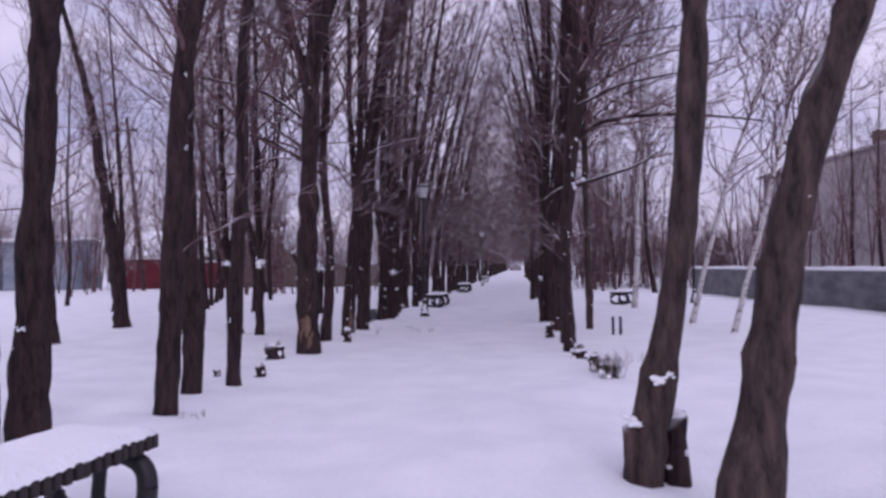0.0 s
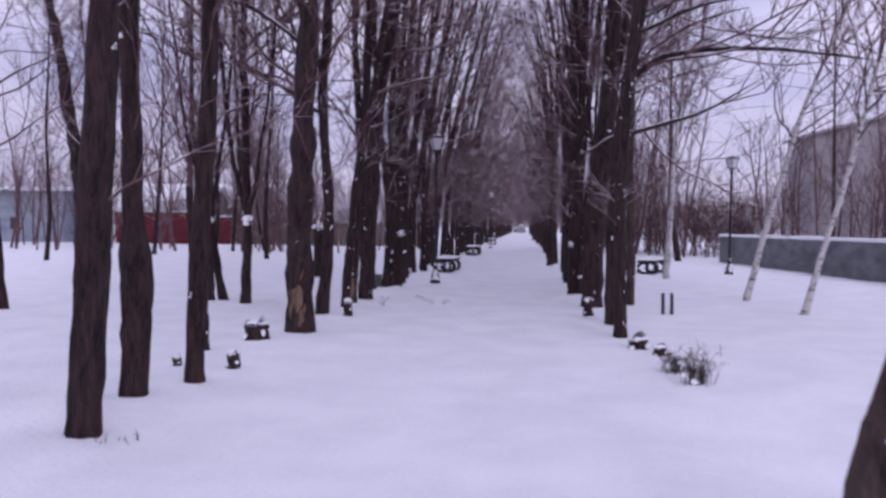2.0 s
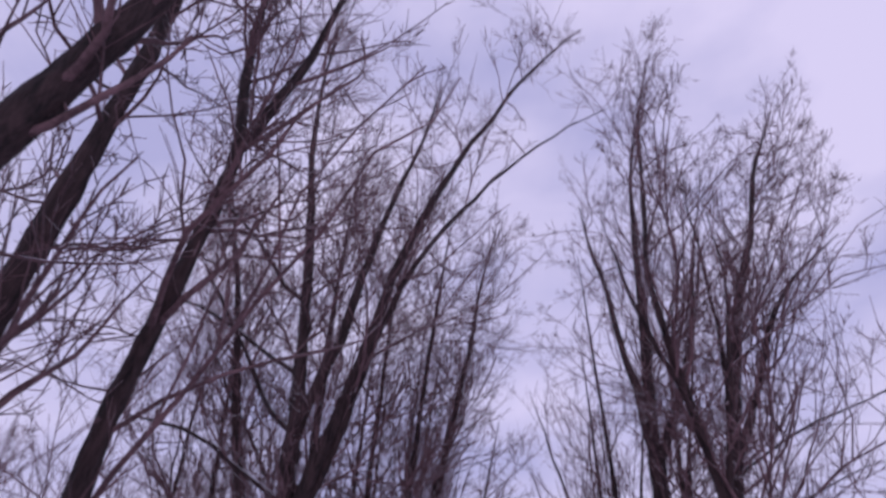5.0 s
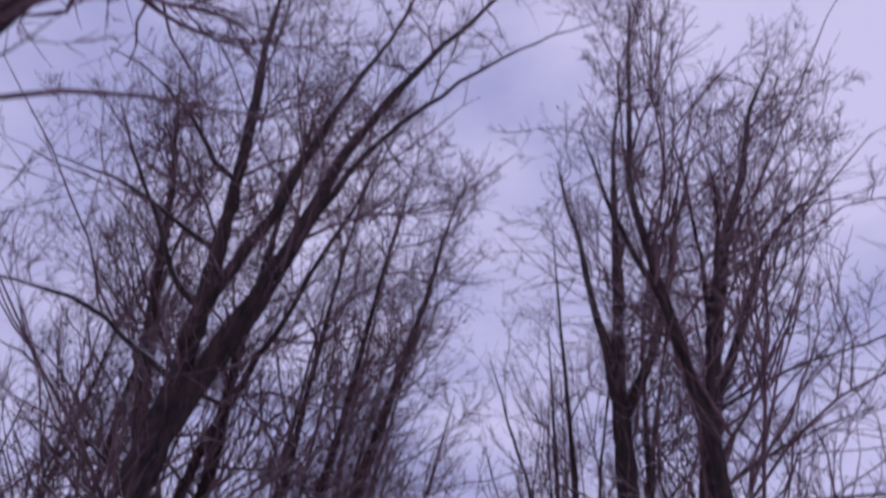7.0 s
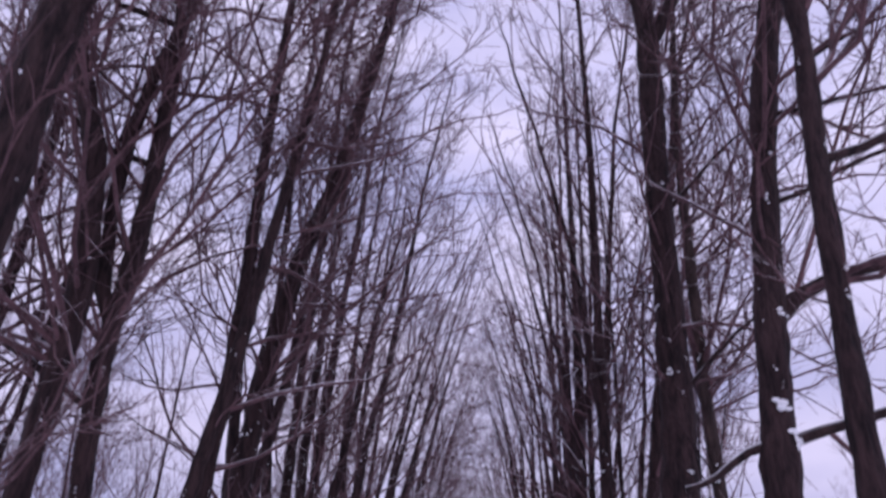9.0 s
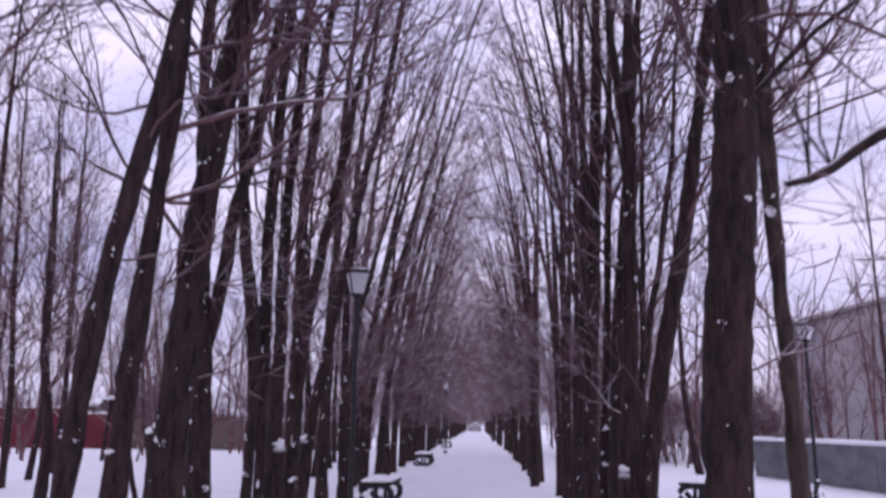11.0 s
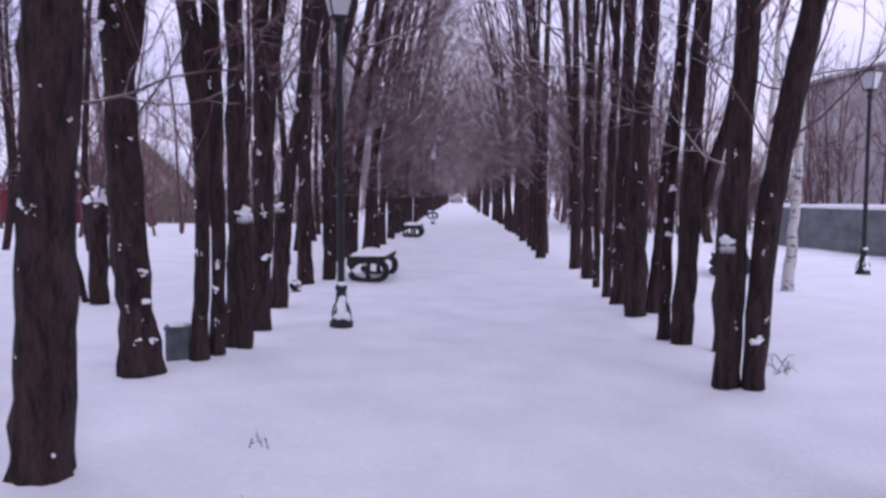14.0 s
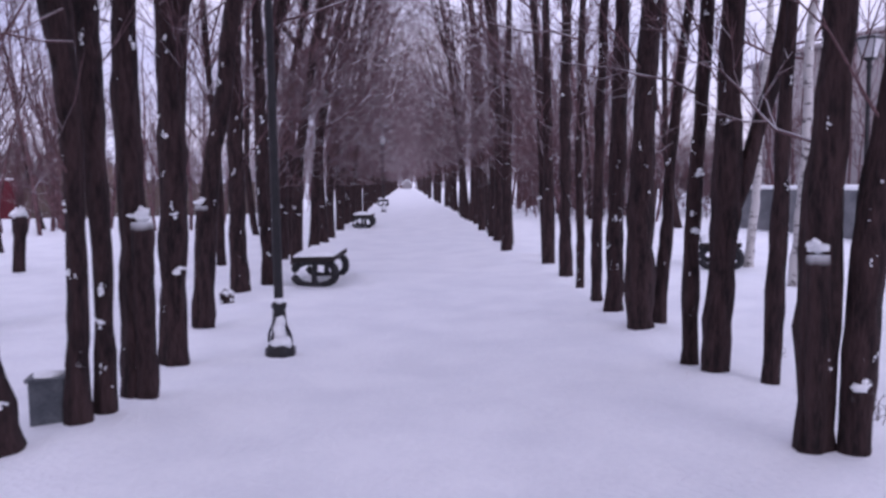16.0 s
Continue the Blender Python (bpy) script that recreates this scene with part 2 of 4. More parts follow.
def lathe(profile, n=20):
    """Quads of a turned body: profile of (radius, z)."""
    a = np.arange(n) * 2 * np.pi / n + (np.pi / 4 if n == 4 else 0)
    v = np.concatenate([np.stack([r * np.cos(a), r * np.sin(a), np.full(n, z)], 1) for r, z in profile])
    k = len(profile)
    i, j = np.meshgrid(np.arange(k - 1), np.arange(n), indexing="ij")
    j2 = (j + 1) % n
    return v, np.stack([i * n + j, i * n + j2, (i + 1) * n + j2, (i + 1) * n + j], -1).reshape(-1, 4)


# ---- snow-covered ground: one sheet to the horizon ----
def axis_steps(lo, hi, step, far_lo, far_hi):
    mid = list(np.arange(lo, hi, step))
    out, s, x = [], step, hi
    while x < far_hi:
        out.append(x)
        s *= 1.22
        x += s
    pre, s, x = [], step, lo
    while x > far_lo:
        s *= 1.22
        x -= s
        pre.append(x)
    return np.array(pre[::-1] + mid + out + [far_hi + 40])


def lumps(x, y, size, seed):
    """Smooth random heights from -1 to 1 on a lattice of that size."""
    g = np.random.default_rng(seed).uniform(-1, 1, (64, 64))
    u, v = x / size, y / size
    i, j = np.floor(u).astype(int), np.floor(v).astype(int)
    fu, fv = u - i, v - j
    fu, fv = fu * fu * (3 - 2 * fu), fv * fv * (3 - 2 * fv)
    q = lambda a, b: g[(i + a) % 64, (j + b) % 64]
    return q(0, 0) * (1 - fu) * (1 - fv) + q(1, 0) * fu * (1 - fv) + q(0, 1) * (1 - fu) * fv + q(1, 1) * fu * fv


def ground_z(x, y):
    x, y = np.asarray(x, float), np.asarray(y, float)
    near = np.exp(-np.maximum(0, np.hypot(x + 1, (y - 20) * 0.35) - 14) / 20)
    z = 0.026 * lumps(x, y, 2.3, 1) + 0.018 * lumps(x, y, 0.7, 2)
    z += 0.05 * (np.exp(-((x + 3.8) / 0.5) ** 2) + np.exp(-((x - 1.15) / 0.5) ** 2)) * (0.6 + 0.4 * lumps(x, y, 1.1, 3))
    trod = np.exp(-((x + 1.1) / 1.0) ** 2)
    z += trod * (-0.02 + 0.03 * np.minimum(0, lumps(x, y, 0.33, 4) + 0.25))
    dent = np.clip(lumps(x, y, 0.42, 12) - 0.5, 0, 0.3) * np.clip(lumps(x, y, 3.1, 13) + 0.1, 0, 1)
    z -= 0.11 * dent * np.exp(-((x + 1.2) / 2.2) ** 4)
    z -= 0.2 * np.exp(-(((x - 1.8) / 1.2) ** 2)) / (1 + np.exp(np.clip((y - 9.0) * 1.5, -40, 40)))
    return z * near - 0.02


gx, gy = axis_steps(-9.0, 7.0, 0.13, -700, 700), axis_steps(2.0, 36.0, 0.13, -500, 1500)
GX, GY = np.meshgrid(gx, gy, indexing="ij")
gi, gj = np.meshgrid(np.arange(len(gx) - 1), np.arange(len(gy) - 1), indexing="ij")
gn = len(gy)
gq = np.stack([gi * gn + gj, (gi + 1) * gn + gj, (gi + 1) * gn + gj + 1, gi * gn + gj + 1], -1).reshape(-1, 4)
tagged(new("ground", mesh_from("ground", np.stack([GX, GY, ground_z(GX, GY)], -1).reshape(-1, 3), gq, SNOW)),
       "smooth untrodden snow over a park avenue", "ground", kind="structure")


# ---- trees ----
def tree(x, y, r, spine, forks=(), top=18.0, seed=1, bias=0.3, limbs=42, low=3.6, twigs=1.0, bark=None, shoots=4, snow=12,
         label="tall bare avenue tree with dark furrowed bark in snow", group="avenue trees", name="tree", wound=False, spread=1.0, knobs=(), fine=True, stubs=(), angles=(0.45, 1.25), taper=0.95, heavy=1.0, sprays=0, reach=9.0, girth=(), arms=()):
    """A bare tree. spine: (x, z) or (x, y, z) points of the trunk above its foot; forks: lists of such points that start on the trunk; top: its height; girth: (height, radius) pairs of the lower trunk; arms: short limbs with a radius and points, with no crown of their own."""
    rng = np.random.default_rng(seed)
    bark = bark or BARK
    g = float(ground_z(x, y))
    root = base(name, x, y, g - 0.02, label, "tree", group)

    def local(p):
        return (p[0] - x, 0.0, p[1]) if len(p) == 2 else (p[0] - x, p[1] - y, p[2])

    pts = [(0, 0, -0.15), (0, 0, 0.0)] + [local(p) for p in spine]
    end = np.array(pts[-1])
    if top > end[2] + 0.5:
        gone = end - np.array(pts[-2])
        gone = gone / max(gone[2], 0.3)
        rise = top - end[2]
        away = np.array((gone[0] * 0.5 + bias * 0.12, rng.normal(-0.03, 0.05), 1.0))
        pts += [tuple(end + away * rise * 0.45), tuple(end + away * rise + np.array((bias * 0.5, 0, 0)))]
    stems, radii = [], []
    line = smooth_line(pts, 0.15 if fine else 0.5, rng, 0.005 if girth else 0.014, 0.022 if girth else 0.09)
    h = line[:, 2]
    rad = r * np.clip(1 - h / (top * 1.02), 0.03, 1) ** taper + 0.006
    if girth:
        gz, gr = zip(*girth)
        rad = np.where(h < gz[-1], np.interp(h, gz, gr), rad * gr[-1] / np.interp(gz[-1], h, rad))
        rad = rad * (1 + 0.12 * np.exp(-np.maximum(h, 0) / 0.12))
    else:
        rad *= 0.95 * (1 + 0.16 * np.exp(-np.maximum(h, 0) / 0.2))
    stems.append(line)
    radii.append(rad)
    for f in forks:
        thick = 0.0
        if not isinstance(f[0], tuple):
            thick, f = f[0], f[1:]
        p = [local(q) for q in f]
        q = smooth_line(p, 0.4, rng, 0.02 if r < 0.1 or not fine else 0.035)
        i = int(np.argmin(np.abs(line[:, 2] - q[0, 2])))
        q[0] = line[i]
        r0 = thick or min(rad[i] * 0.68, r * 0.62)
        stems.append(q)
        radii.append(r0 * np.linspace(1, 0.0, len(q)) ** 0.85 + 0.006)
    names = ["trunk"] + ["limb"] * len(forks)
    for nm, s, rr in zip(names, stems, radii):
        sides = 18 if r > 0.09 else 12
        k = len(s)
        rough = rng.normal(0, 0.055 if fine else 0.02, (1, k, sides)) + 0.05 * np.sin(np.arange(sides) * 2.4 + rng.uniform(0, 6))[None, None] + np.convolve(rng.normal(0, 0.11, k + 2), (0.25, 0.5, 0.25), 'valid')[None, :, None]
        soup = Soup()
        soup.tubes(s[None], rr[None], sides, rough)
        part(nm, soup.mesh(nm, bark), bark, root)
    # branches on all stems
    crown = Soup()
    total = sum(len(s) for s in stems)
    O, D, L, RR = [], [], [], []
    for s, rr in zip(stems, radii):
        share = max(3, int(limbs * len(s) / total))
        at = rng.uniform(0.06, 0.98, share) if s is not stems[0] else None
        if at is None:
            z = low + (s[-1, 2] - low) * rng.uniform(0, 1, share) ** 0.85
            at = np.interp(z, s[:, 2], np.linspace(0, 1, len(s)))
        u = np.linspace(0, 1, len(s))
        z = np.interp(at, u, s[:, 2])
        o = np.stack([np.interp(at, u, s[:, i]) for i in range(3)], 1)
        i = np.clip((at * (len(s) - 1)).astype(int) + 1, 1, len(s) - 1)
        t = unit(s[i] - s[i - 1])
        O.append(o)
        D.append(side_dirs(t, rng.uniform(*angles, share), rng, (bias * 1.6, -0.15, 0.1)))
        rest = (top - z) / top
        L.append(np.minimum((1.2 + 4.4 * rest) * rng.uniform(0.5, 1.1, share) * spread, reach * rng.uniform(0.6, 1.0, share)))
        RR.append(np.minimum(np.interp(at, u, rr) * 0.55, 0.010 + 0.030 * rest * rng.uniform(0.3, 1.0, share)))
    if sprays:
        # rising shoots along the upper stems
        for s, rr in zip(stems, radii):
            n = int(sprays * len(s) * (0.7 if s is stems[0] else 1.7) / total)
            u = np.linspace(0, 1, len(s))
            at = rng.uniform(np.interp(6.0, s[:, 2], u) if s[-1, 2] > 6 else 0.3, 1.0, n)
            O.append(np.stack([np.interp(at, u, s[:, i]) for i in range(3)], 1))
            D.append(unit(rng.normal(0, 0.42, (n, 3)) + np.array((0.1 * bias, 0, 1.0))))
            L.append(rng.uniform(0.6, 2.4, n))
            RR.append(np.minimum(np.interp(at, u, rr) * 0.5, rng.uniform(0.008, 0.016, n)))
    if shoots:
        z = rng.uniform(1.6, low + 2.5, shoots)
        s = stems[0]
        o = np.stack([np.interp(z, s[:, 2], s[:, i]) for i in range(3)], 1)
        t = np.tile((0, 0, 1.0), (shoots, 1))
        O.append(o)
        D.append(side_dirs(t, rng.uniform(0.5, 1.2, shoots), rng, (bias * 0.5, 0, 0)))
        L.append(rng.uniform(0.8, 2.6, shoots))
        RR.append(rng.uniform(0.007, 0.014, shoots))
    O, D, L, RR = np.concatenate(O), np.concatenate(D), np.concatenate(L), np.concatenate(RR)
    P1 = grow(O, D, L, 8, 0.08, 0.21, rng)
    crown.tubes(P1, RR[:, None] * np.linspace(1, 0.2, 8)[None], 5 if fine else 4)
    n2 = int(len(P1) * 6 * twigs)
    idx = rng.integers(0, len(P1), n2)
    f = rng.uniform(0.15, 0.97, n2)
    o, t = along(P1, idx, f)
    L2 = L[idx] * (1.05 - f) * rng.uniform(0.35, 0.75, n2) + 0.2
    P2 = grow(o, side_dirs(t, rng.uniform(0.4, 1.0, n2), rng, (0, 0, 0.4)), L2, 5 if fine else 4, 0.08, 0.16, rng)
    R2 = np.minimum(RR[idx] * (1 - 0.7 * f) * 0.7, 0.004 + L2 * 0.006) * heavy
    crown.tubes(P2, R2[:, None] * np.linspace(1, 0.4, P2.shape[1])[None], 4 if sprays else 3)
    n3 = int(n2 * 5 * twigs)
    idx3 = rng.integers(0, n2, n3)
    f3 = rng.uniform(0.15, 1.0, n3)
    o, t = along(P2, idx3, f3)
    L3 = np.clip(L2[idx3] * (1.1 - f3) * rng.uniform(0.3, 0.8, n3), 0.12, 0.9)
    k3 = 3 if sprays else 2
    P3 = grow(o, side_dirs(t, rng.uniform(0.4, 1.0, n3), rng, (0, 0, 0.4)), L3, k3, 0.08, 0.16, rng)
    crown.tubes(P3, np.tile(np.linspace(0.0054, 0.0028 if fine else 0.004, k3) * heavy, (n3, 1)), 3)
    part("crown", crown.mesh("crown", TWIG), TWIG, root, "crown of bare fine twigs")
    # snow caught on the bark and in the forks
    spots = []
    for _ in range(snow):
        z, a = rng.uniform(0.15, 5.5), rng.normal(-1.57, 0.8)
        w = 0.006 + 0.011 * rng.uniform() ** 2
        for k in range(rng.integers(1, 6)):
            zz, aa, ww = z + rng.normal(0, 0.03) * (k > 0), a + rng.normal(0, 0.16) * (k > 0), w * rng.uniform(0.5, 1.1)
            c = [np.interp(zz, line[:, 2], line[:, i]) for i in range(3)]
            rr = np.interp(zz, line[:, 2], rad) * 0.98
            spots.append((c[0] + rr * math.cos(aa), c[1] + rr * math.sin(aa), zz, ww * rng.uniform(0.6, 1.3), ww * 0.55, ww * rng.uniform(0.6, 1.6)))
    for z, a, w in knobs:
        w *= 0.5
        for k in range(6):
            zz, aa, ww = z + rng.normal(0, 0.6) * w, a + rng.normal(0, 0.22), w * rng.uniform(0.45, 0.9)
            c = [np.interp(zz, line[:, 2], line[:, i]) for i in range(3)]
            rr = np.interp(zz, line[:, 2], rad) * 0.98
            spots.append((c[0] + rr * math.cos(aa), c[1] + rr * math.sin(aa), zz, ww * 1.35, ww * 0.6, ww * rng.uniform(0.5, 1.0)))
    for dx, dy, z1, sr in stubs:
        q = smooth_line([(dx, dy, -0.12), (dx * 1.15, dy * 1.15, z1 * 0.5), (dx * 1.3, dy * 1.3, z1)], 0.12, rng, 0.008)
        q = np.concatenate([q, q[-1:] + (0, 0, 0.004)])
        rr = np.full(len(q), sr) * (1 + rng.normal(0, 0.05, len(q)))
        rr[-1] = sr * 0.1
        soup = Soup()
        soup.tubes(q[None], rr[None], 12, rng.normal(0, 0.05, (1, len(q), 12)))
        part("stub", soup.mesh("stub", bark), bark, root, "sawn-off side stem")
        for k in range(5):
            ox, oy = rng.normal(0, sr * 0.36, 2)
            spots.append((dx * 1.3 + ox, dy * 1.3 + oy, z1 + sr * 0.2 * k, sr * (0.82 - 0.13 * k), sr * (0.78 - 0.13 * k), sr * (0.42 - 0.03 * k)))
    if spots:
        part("snow", blobs("snow", spots, SNOW, rng, ICO if fine else ICO_LOW), SNOW, root, "small patches of snow stuck on bark", "stuff")
    own = np.random.default_rng(seed + 500)
    for thick, *f in arms:
        q = smooth_line([local(p) for p in f], 0.12, own, 0.012)
        q[0] = line[int(np.argmin(np.abs(line[:, 2] - q[0, 2])))]
        soup = Soup()
        soup.tubes(q[None], thick * np.linspace(1, 0.35, len(q))[None] + 0.004, 10, own.normal(0, 0.06, (1, len(q), 10)))
        # a few upright shoots on the arm
        o = q[own.integers(len(q) // 2, len(q), 5)]
        d = unit(own.normal(0, 0.25, (5, 3)) + np.array((0, 0, 1.0)))
        soup.tubes(grow(o, d, own.uniform(0.5, 1.3, 5), 6, 0.06, 0.1, own), np.full((5, 1), 0.008) * np.linspace(1, 0.4, 6)[None], 5)
        part("limb", soup.mesh("limb", bark), bark, root, "short bent low limb")
    if wound:
        a = np.linspace(-2.3, -0.7, 7)
        zz = np.linspace(0.12, wound, 12)
        V = []
        for i, z in enumerate(zz):
            c = [np.interp(z, line[:, 2], line[:, q]) for q in range(3)]
            rr = np.interp(z, line[:, 2], rad) * 1.06
            wide = (0.3 + 0.5 * math.sin(math.pi * i / 11) ** 0.6) * rng.uniform(0.75, 1.2)
            for b in a:
                bb = -1.5 + (b + 1.5) * wide + 0.05 * math.sin(i * 2.1)
                V.append((c[0] + rr * math.cos(bb), c[1] + rr * math.sin(bb), z))
        Q = [(i * 7 + j, i * 7 + j + 1, i * 7 + j + 8, i * 7 + j + 7) for i in range(11) for j in range(6)]
        part("bare_patch", mesh_from("bare_patch", V, Q, RAW_WOOD), RAW_WOOD, root, "pale bare wood where bark is torn off")
    return root


T = tree
LEAN = "bare avenue tree leaning over the snowy path"
TWO = "bare avenue tree that forks into two tall stems"
SLIM = "slim bare avenue tree with snow specks on bark"
# left row, from the start of the walk
T(-4.52, 6.45, 0.15, [(-4.5, 1.5), (-4.55, 3), (-4.6, 5)], top=16, seed=11, snow=3, bias=0.15, reach=1.7, spread=0.72, angles=(0.4, 0.9))
T(-4.4, 7.0, 0.19, [(-4.36, 0.9), (-4.33, 1.5), (-4.29, 2.3), (-4.25, 3.1), (-4.2, 4.2), (-4.0, 7)], girth=[(0, 0.19), (0.9, 0.18), (1.5, 0.168), (2, 0.155), (2.6, 0.138), (4.2, 0.134)], top=18, seed=12, snow=3, bias=0.1, limbs=66, reach=2.2, spread=0.72, angles=(0.4, 0.9))
T(-3.59, 8.25, 0.13, [(-3.55, 0.8), (-3.52, 1.45), (-3.48, 2.1), (-3.45, 2.7), (-3.43, 3.3), (-3.34, 4.0), (-3.2, 4.6), (-3.03, 5.2), (-2.9, 5.7), (-2.4, 8)], girth=[(0, 0.136), (0.8, 0.126), (1.5, 0.124), (2.2, 0.118), (3, 0.108), (4, 0.105), (5.7, 0.095)], top=18, seed=13, snow=3, bias=0.1, limbs=66, reach=2.2, spread=0.72, angles=(0.4, 0.9), label=LEAN)
T(-3.86, 9.55, 0.125, [(-3.8, 0.9), (-3.85, 1.6), (-3.88, 2.9), (-3.9, 3.8), (-3.92, 4.7), (-3.9, 5.3), (-3.85, 8)], girth=[(0, 0.124), (0.6, 0.128), (1.05, 0.148), (1.5, 0.115), (2, 0.1), (3, 0.092), (5, 0.095)], top=17, seed=114, snow=3, bias=0.1, limbs=66, reach=2.2, spread=0.72, angles=(0.4, 0.9))
T(-3.58, 10.3, 0.108, [(-3.54, 0.8), (-3.53, 1.4), (-3.47, 2.2), (-3.44, 3.0), (-3.43, 4.5), (-3.36, 5.3), (-3.25, 6.1), (-3.18, 6.8), (-3.12, 7.5), (-3.28, 8.4), (-3.4, 10)], [[0.048, (-3.12, 7.5), (-2.8, 8.4), (-2.3, 11), (-1.5, 14)]], girth=[(0, 0.1), (1.4, 0.097), (2.5, 0.088), (4, 0.076), (5.5, 0.07), (7.5, 0.058)], top=16, seed=115, sprays=40, snow=3, bias=0.3, angles=(0.4, 0.95), spread=0.85, label=TWO)
T(-3.57, 14.1, 0.18, [(-3.6, 1.5), (-3.57, 2.4), (-3.53, 3.6), (-3.48, 4.6), (-3.42, 5.6), (-3.41, 6.4), (-3.45, 7.5), (-3.53, 8.6), (-3.63, 9.8), (-3.78, 11.2), (-3.95, 12.5)], [[(-3.42, 5.3), (-3.19, 6.1), (-2.95, 6.9), (-2.6, 8.6), (-2.2, 10), (-1.6, 11.8), (-0.7, 13.6), (0.3, 15.2), (1.2, 16.5)], [0.07, (-3.42, 6.9), (-3.2, 7.6), (-2.95, 8.6), (-2.75, 9.6), (-2.4, 11.2), (-2.0, 12.8), (-1.7, 14.6)], [0.05, (-3.42, 5.3), (-3.15, 6.25), (-2.85, 7.4), (-2.45, 9.1), (-1.7, 10.6), (-0.6, 12.0), (0.6, 13.0), (1.5, 13.6)], [0.032, (-3.44, 4.2), (-4.4, 4.9), (-5.6, 5.2), (-6.8, 5.4)], [0.03, (-3.46, 6.2), (-4.6, 7.2), (-6.0, 7.6)], [0.028, (-3.6, 8.0), (-4.9, 9.2), (-6.2, 9.8)], [0.028, (-3.7, 9.2), (-4.6, 10.8), (-5.6, 12.0), (-6.4, 12.6)], [0.03, (-3.5, 7.0), (-4.4, 8.6), (-5.6, 11.0)]],
  girth=[(0, 0.195), (1.3, 0.18), (2.4, 0.178), (3.6, 0.16), (4.6, 0.148), (5.4, 0.128), (6.2, 0.1), (8.4, 0.08), (10.7, 0.068)], top=17, seed=16, sprays=90, snow=6, bias=0.4, wound=1.15, label="forked bare avenue tree with torn bark near its foot", limbs=60)
T(-3.87, 16.6, 0.14, [(-3.76, 1.2), (-3.74, 2.1), (-3.8, 2.9), (-3.86, 3.6), (-3.86, 4.3), (-3.78, 4.9), (-3.78, 6.0), (-3.8, 7.0), (-3.9, 9)], [[(-3.94, 4.3), (-3.98, 5.3), (-3.92, 6.6), (-3.55, 8.2), (-2.9, 11), (-2.0, 14.5)], [0.03, (-3.93, 3.6), (-5.0, 4.4), (-6.2, 4.7)], [0.028, (-4.2, 6.0), (-5.4, 7.2), (-6.6, 7.6)], [0.028, (-4.4, 7.8), (-5.4, 9.6), (-6.2, 11.2)]], girth=[(0, 0.125), (2, 0.088), (3.3, 0.085), (4, 0.095), (5.3, 0.09), (6.6, 0.08)], top=16, seed=17, sprays=50, bias=0.2, label=TWO, limbs=66)
T(-3.72, 17.8, 0.09, [(-3.63, 1.2), (-3.55, 2.2), (-3.49, 2.8), (-3.4, 3.3), (-3.31, 3.7), (-3.2, 4.2), (-3.0, 5.5), (-2.6, 8)], girth=[(0, 0.092), (1.2, 0.085), (2.5, 0.08), (4.2, 0.072), (6, 0.065)], top=15, seed=29, sprays=16, bias=0.2, limbs=34, snow=14, label=LEAN)
T(-3.84, 18.9, 0.104, [(-3.81, 0.4), (-3.78, 0.9), (-3.76, 1.3), (-3.74, 2), (-3.7, 2.5), (-3.66, 2.95), (-3.62, 3.5), (-3.54, 4.4), (-3.5, 6.8), (-3.4, 10)], girth=[(0, 0.105), (0.7, 0.1), (1.3, 0.106), (1.6, 0.095), (2.1, 0.086), (2.6, 0.094), (3.4, 0.074), (5, 0.075)], top=17, seed=18, sprays=25, bias=0.4, wound=0.55, stubs=[(-0.045, -0.05, 0.56, 0.055)], knobs=[(0.62, -1.8, 0.05), (1.5, -2.2, 0.05)])
T(-3.71, 19.65, 0.172, [(-3.66, 0.4), (-3.62, 1.0), (-3.57, 1.8), (-3.53, 2.6), (-3.51, 3.5), (-3.43, 4.2), (-3.34, 5.1), (-3.14, 6.15), (-2.97, 6.9), (-2.68, 7.7), (-2.2, 10), (-1.6, 13)], girth=[(0, 0.165), (1, 0.155), (2, 0.152), (3.5, 0.138), (5, 0.135), (6.5, 0.11)], top=16.5, seed=19, sprays=40, bias=0.4, label=LEAN, snow=30)
T(-4.13, 22.25, 0.175, [(-4.2, 0.7), (-4.23, 1.3), (-4.25, 1.9), (-4.27, 2.5), (-4.31, 3.1), (-4.36, 3.8), (-4.5, 6)], [[(-4.22, 2.6), (-4.05, 3.6), (-3.9, 5), (-3.3, 9), (-2.6, 13)]], girth=[(0, 0.185), (0.7, 0.158), (1.3, 0.152), (1.9, 0.138), (2.5, 0.13), (3.1, 0.12), (3.8, 0.1)], top=16, seed=20, sprays=30, bias=0.4, label=TWO, snow=28, knobs=[(3.1, -2.4, 0.09), (0.7, -0.5, 0.06), (0.95, -0.45, 0.05), (0.35, -0.6, 0.05)])
T(-3.8, 22.78, 0.098, [(-3.78, 0.5), (-3.75, 1.3), (-3.75, 2), (-3.77, 2.6), (-3.83, 3.2), (-3.98, 4), (-4.15, 6)], girth=[(0, 0.078), (0.6, 0.07), (1.3, 0.066), (2, 0.07), (2.6, 0.085), (3.2, 0.085)], top=15, seed=21, bias=0.4, label=SLIM, snow=20, limbs=24)
T(-3.7, 23.0, 0.108, [(-3.68, 0.6), (-3.66, 1.3), (-3.68, 1.9), (-3.69, 2.6), (-3.71, 3.2), (-3.74, 3.9), (-3.73, 4.6), (-3.6, 8)], girth=[(0, 0.083), (0.6, 0.073), (1.3, 0.07), (2, 0.072), (2.6, 0.085), (3.2, 0.09), (4, 0.085)], top=17, seed=22, bias=0.4, label=SLIM, snow=20, limbs=28)
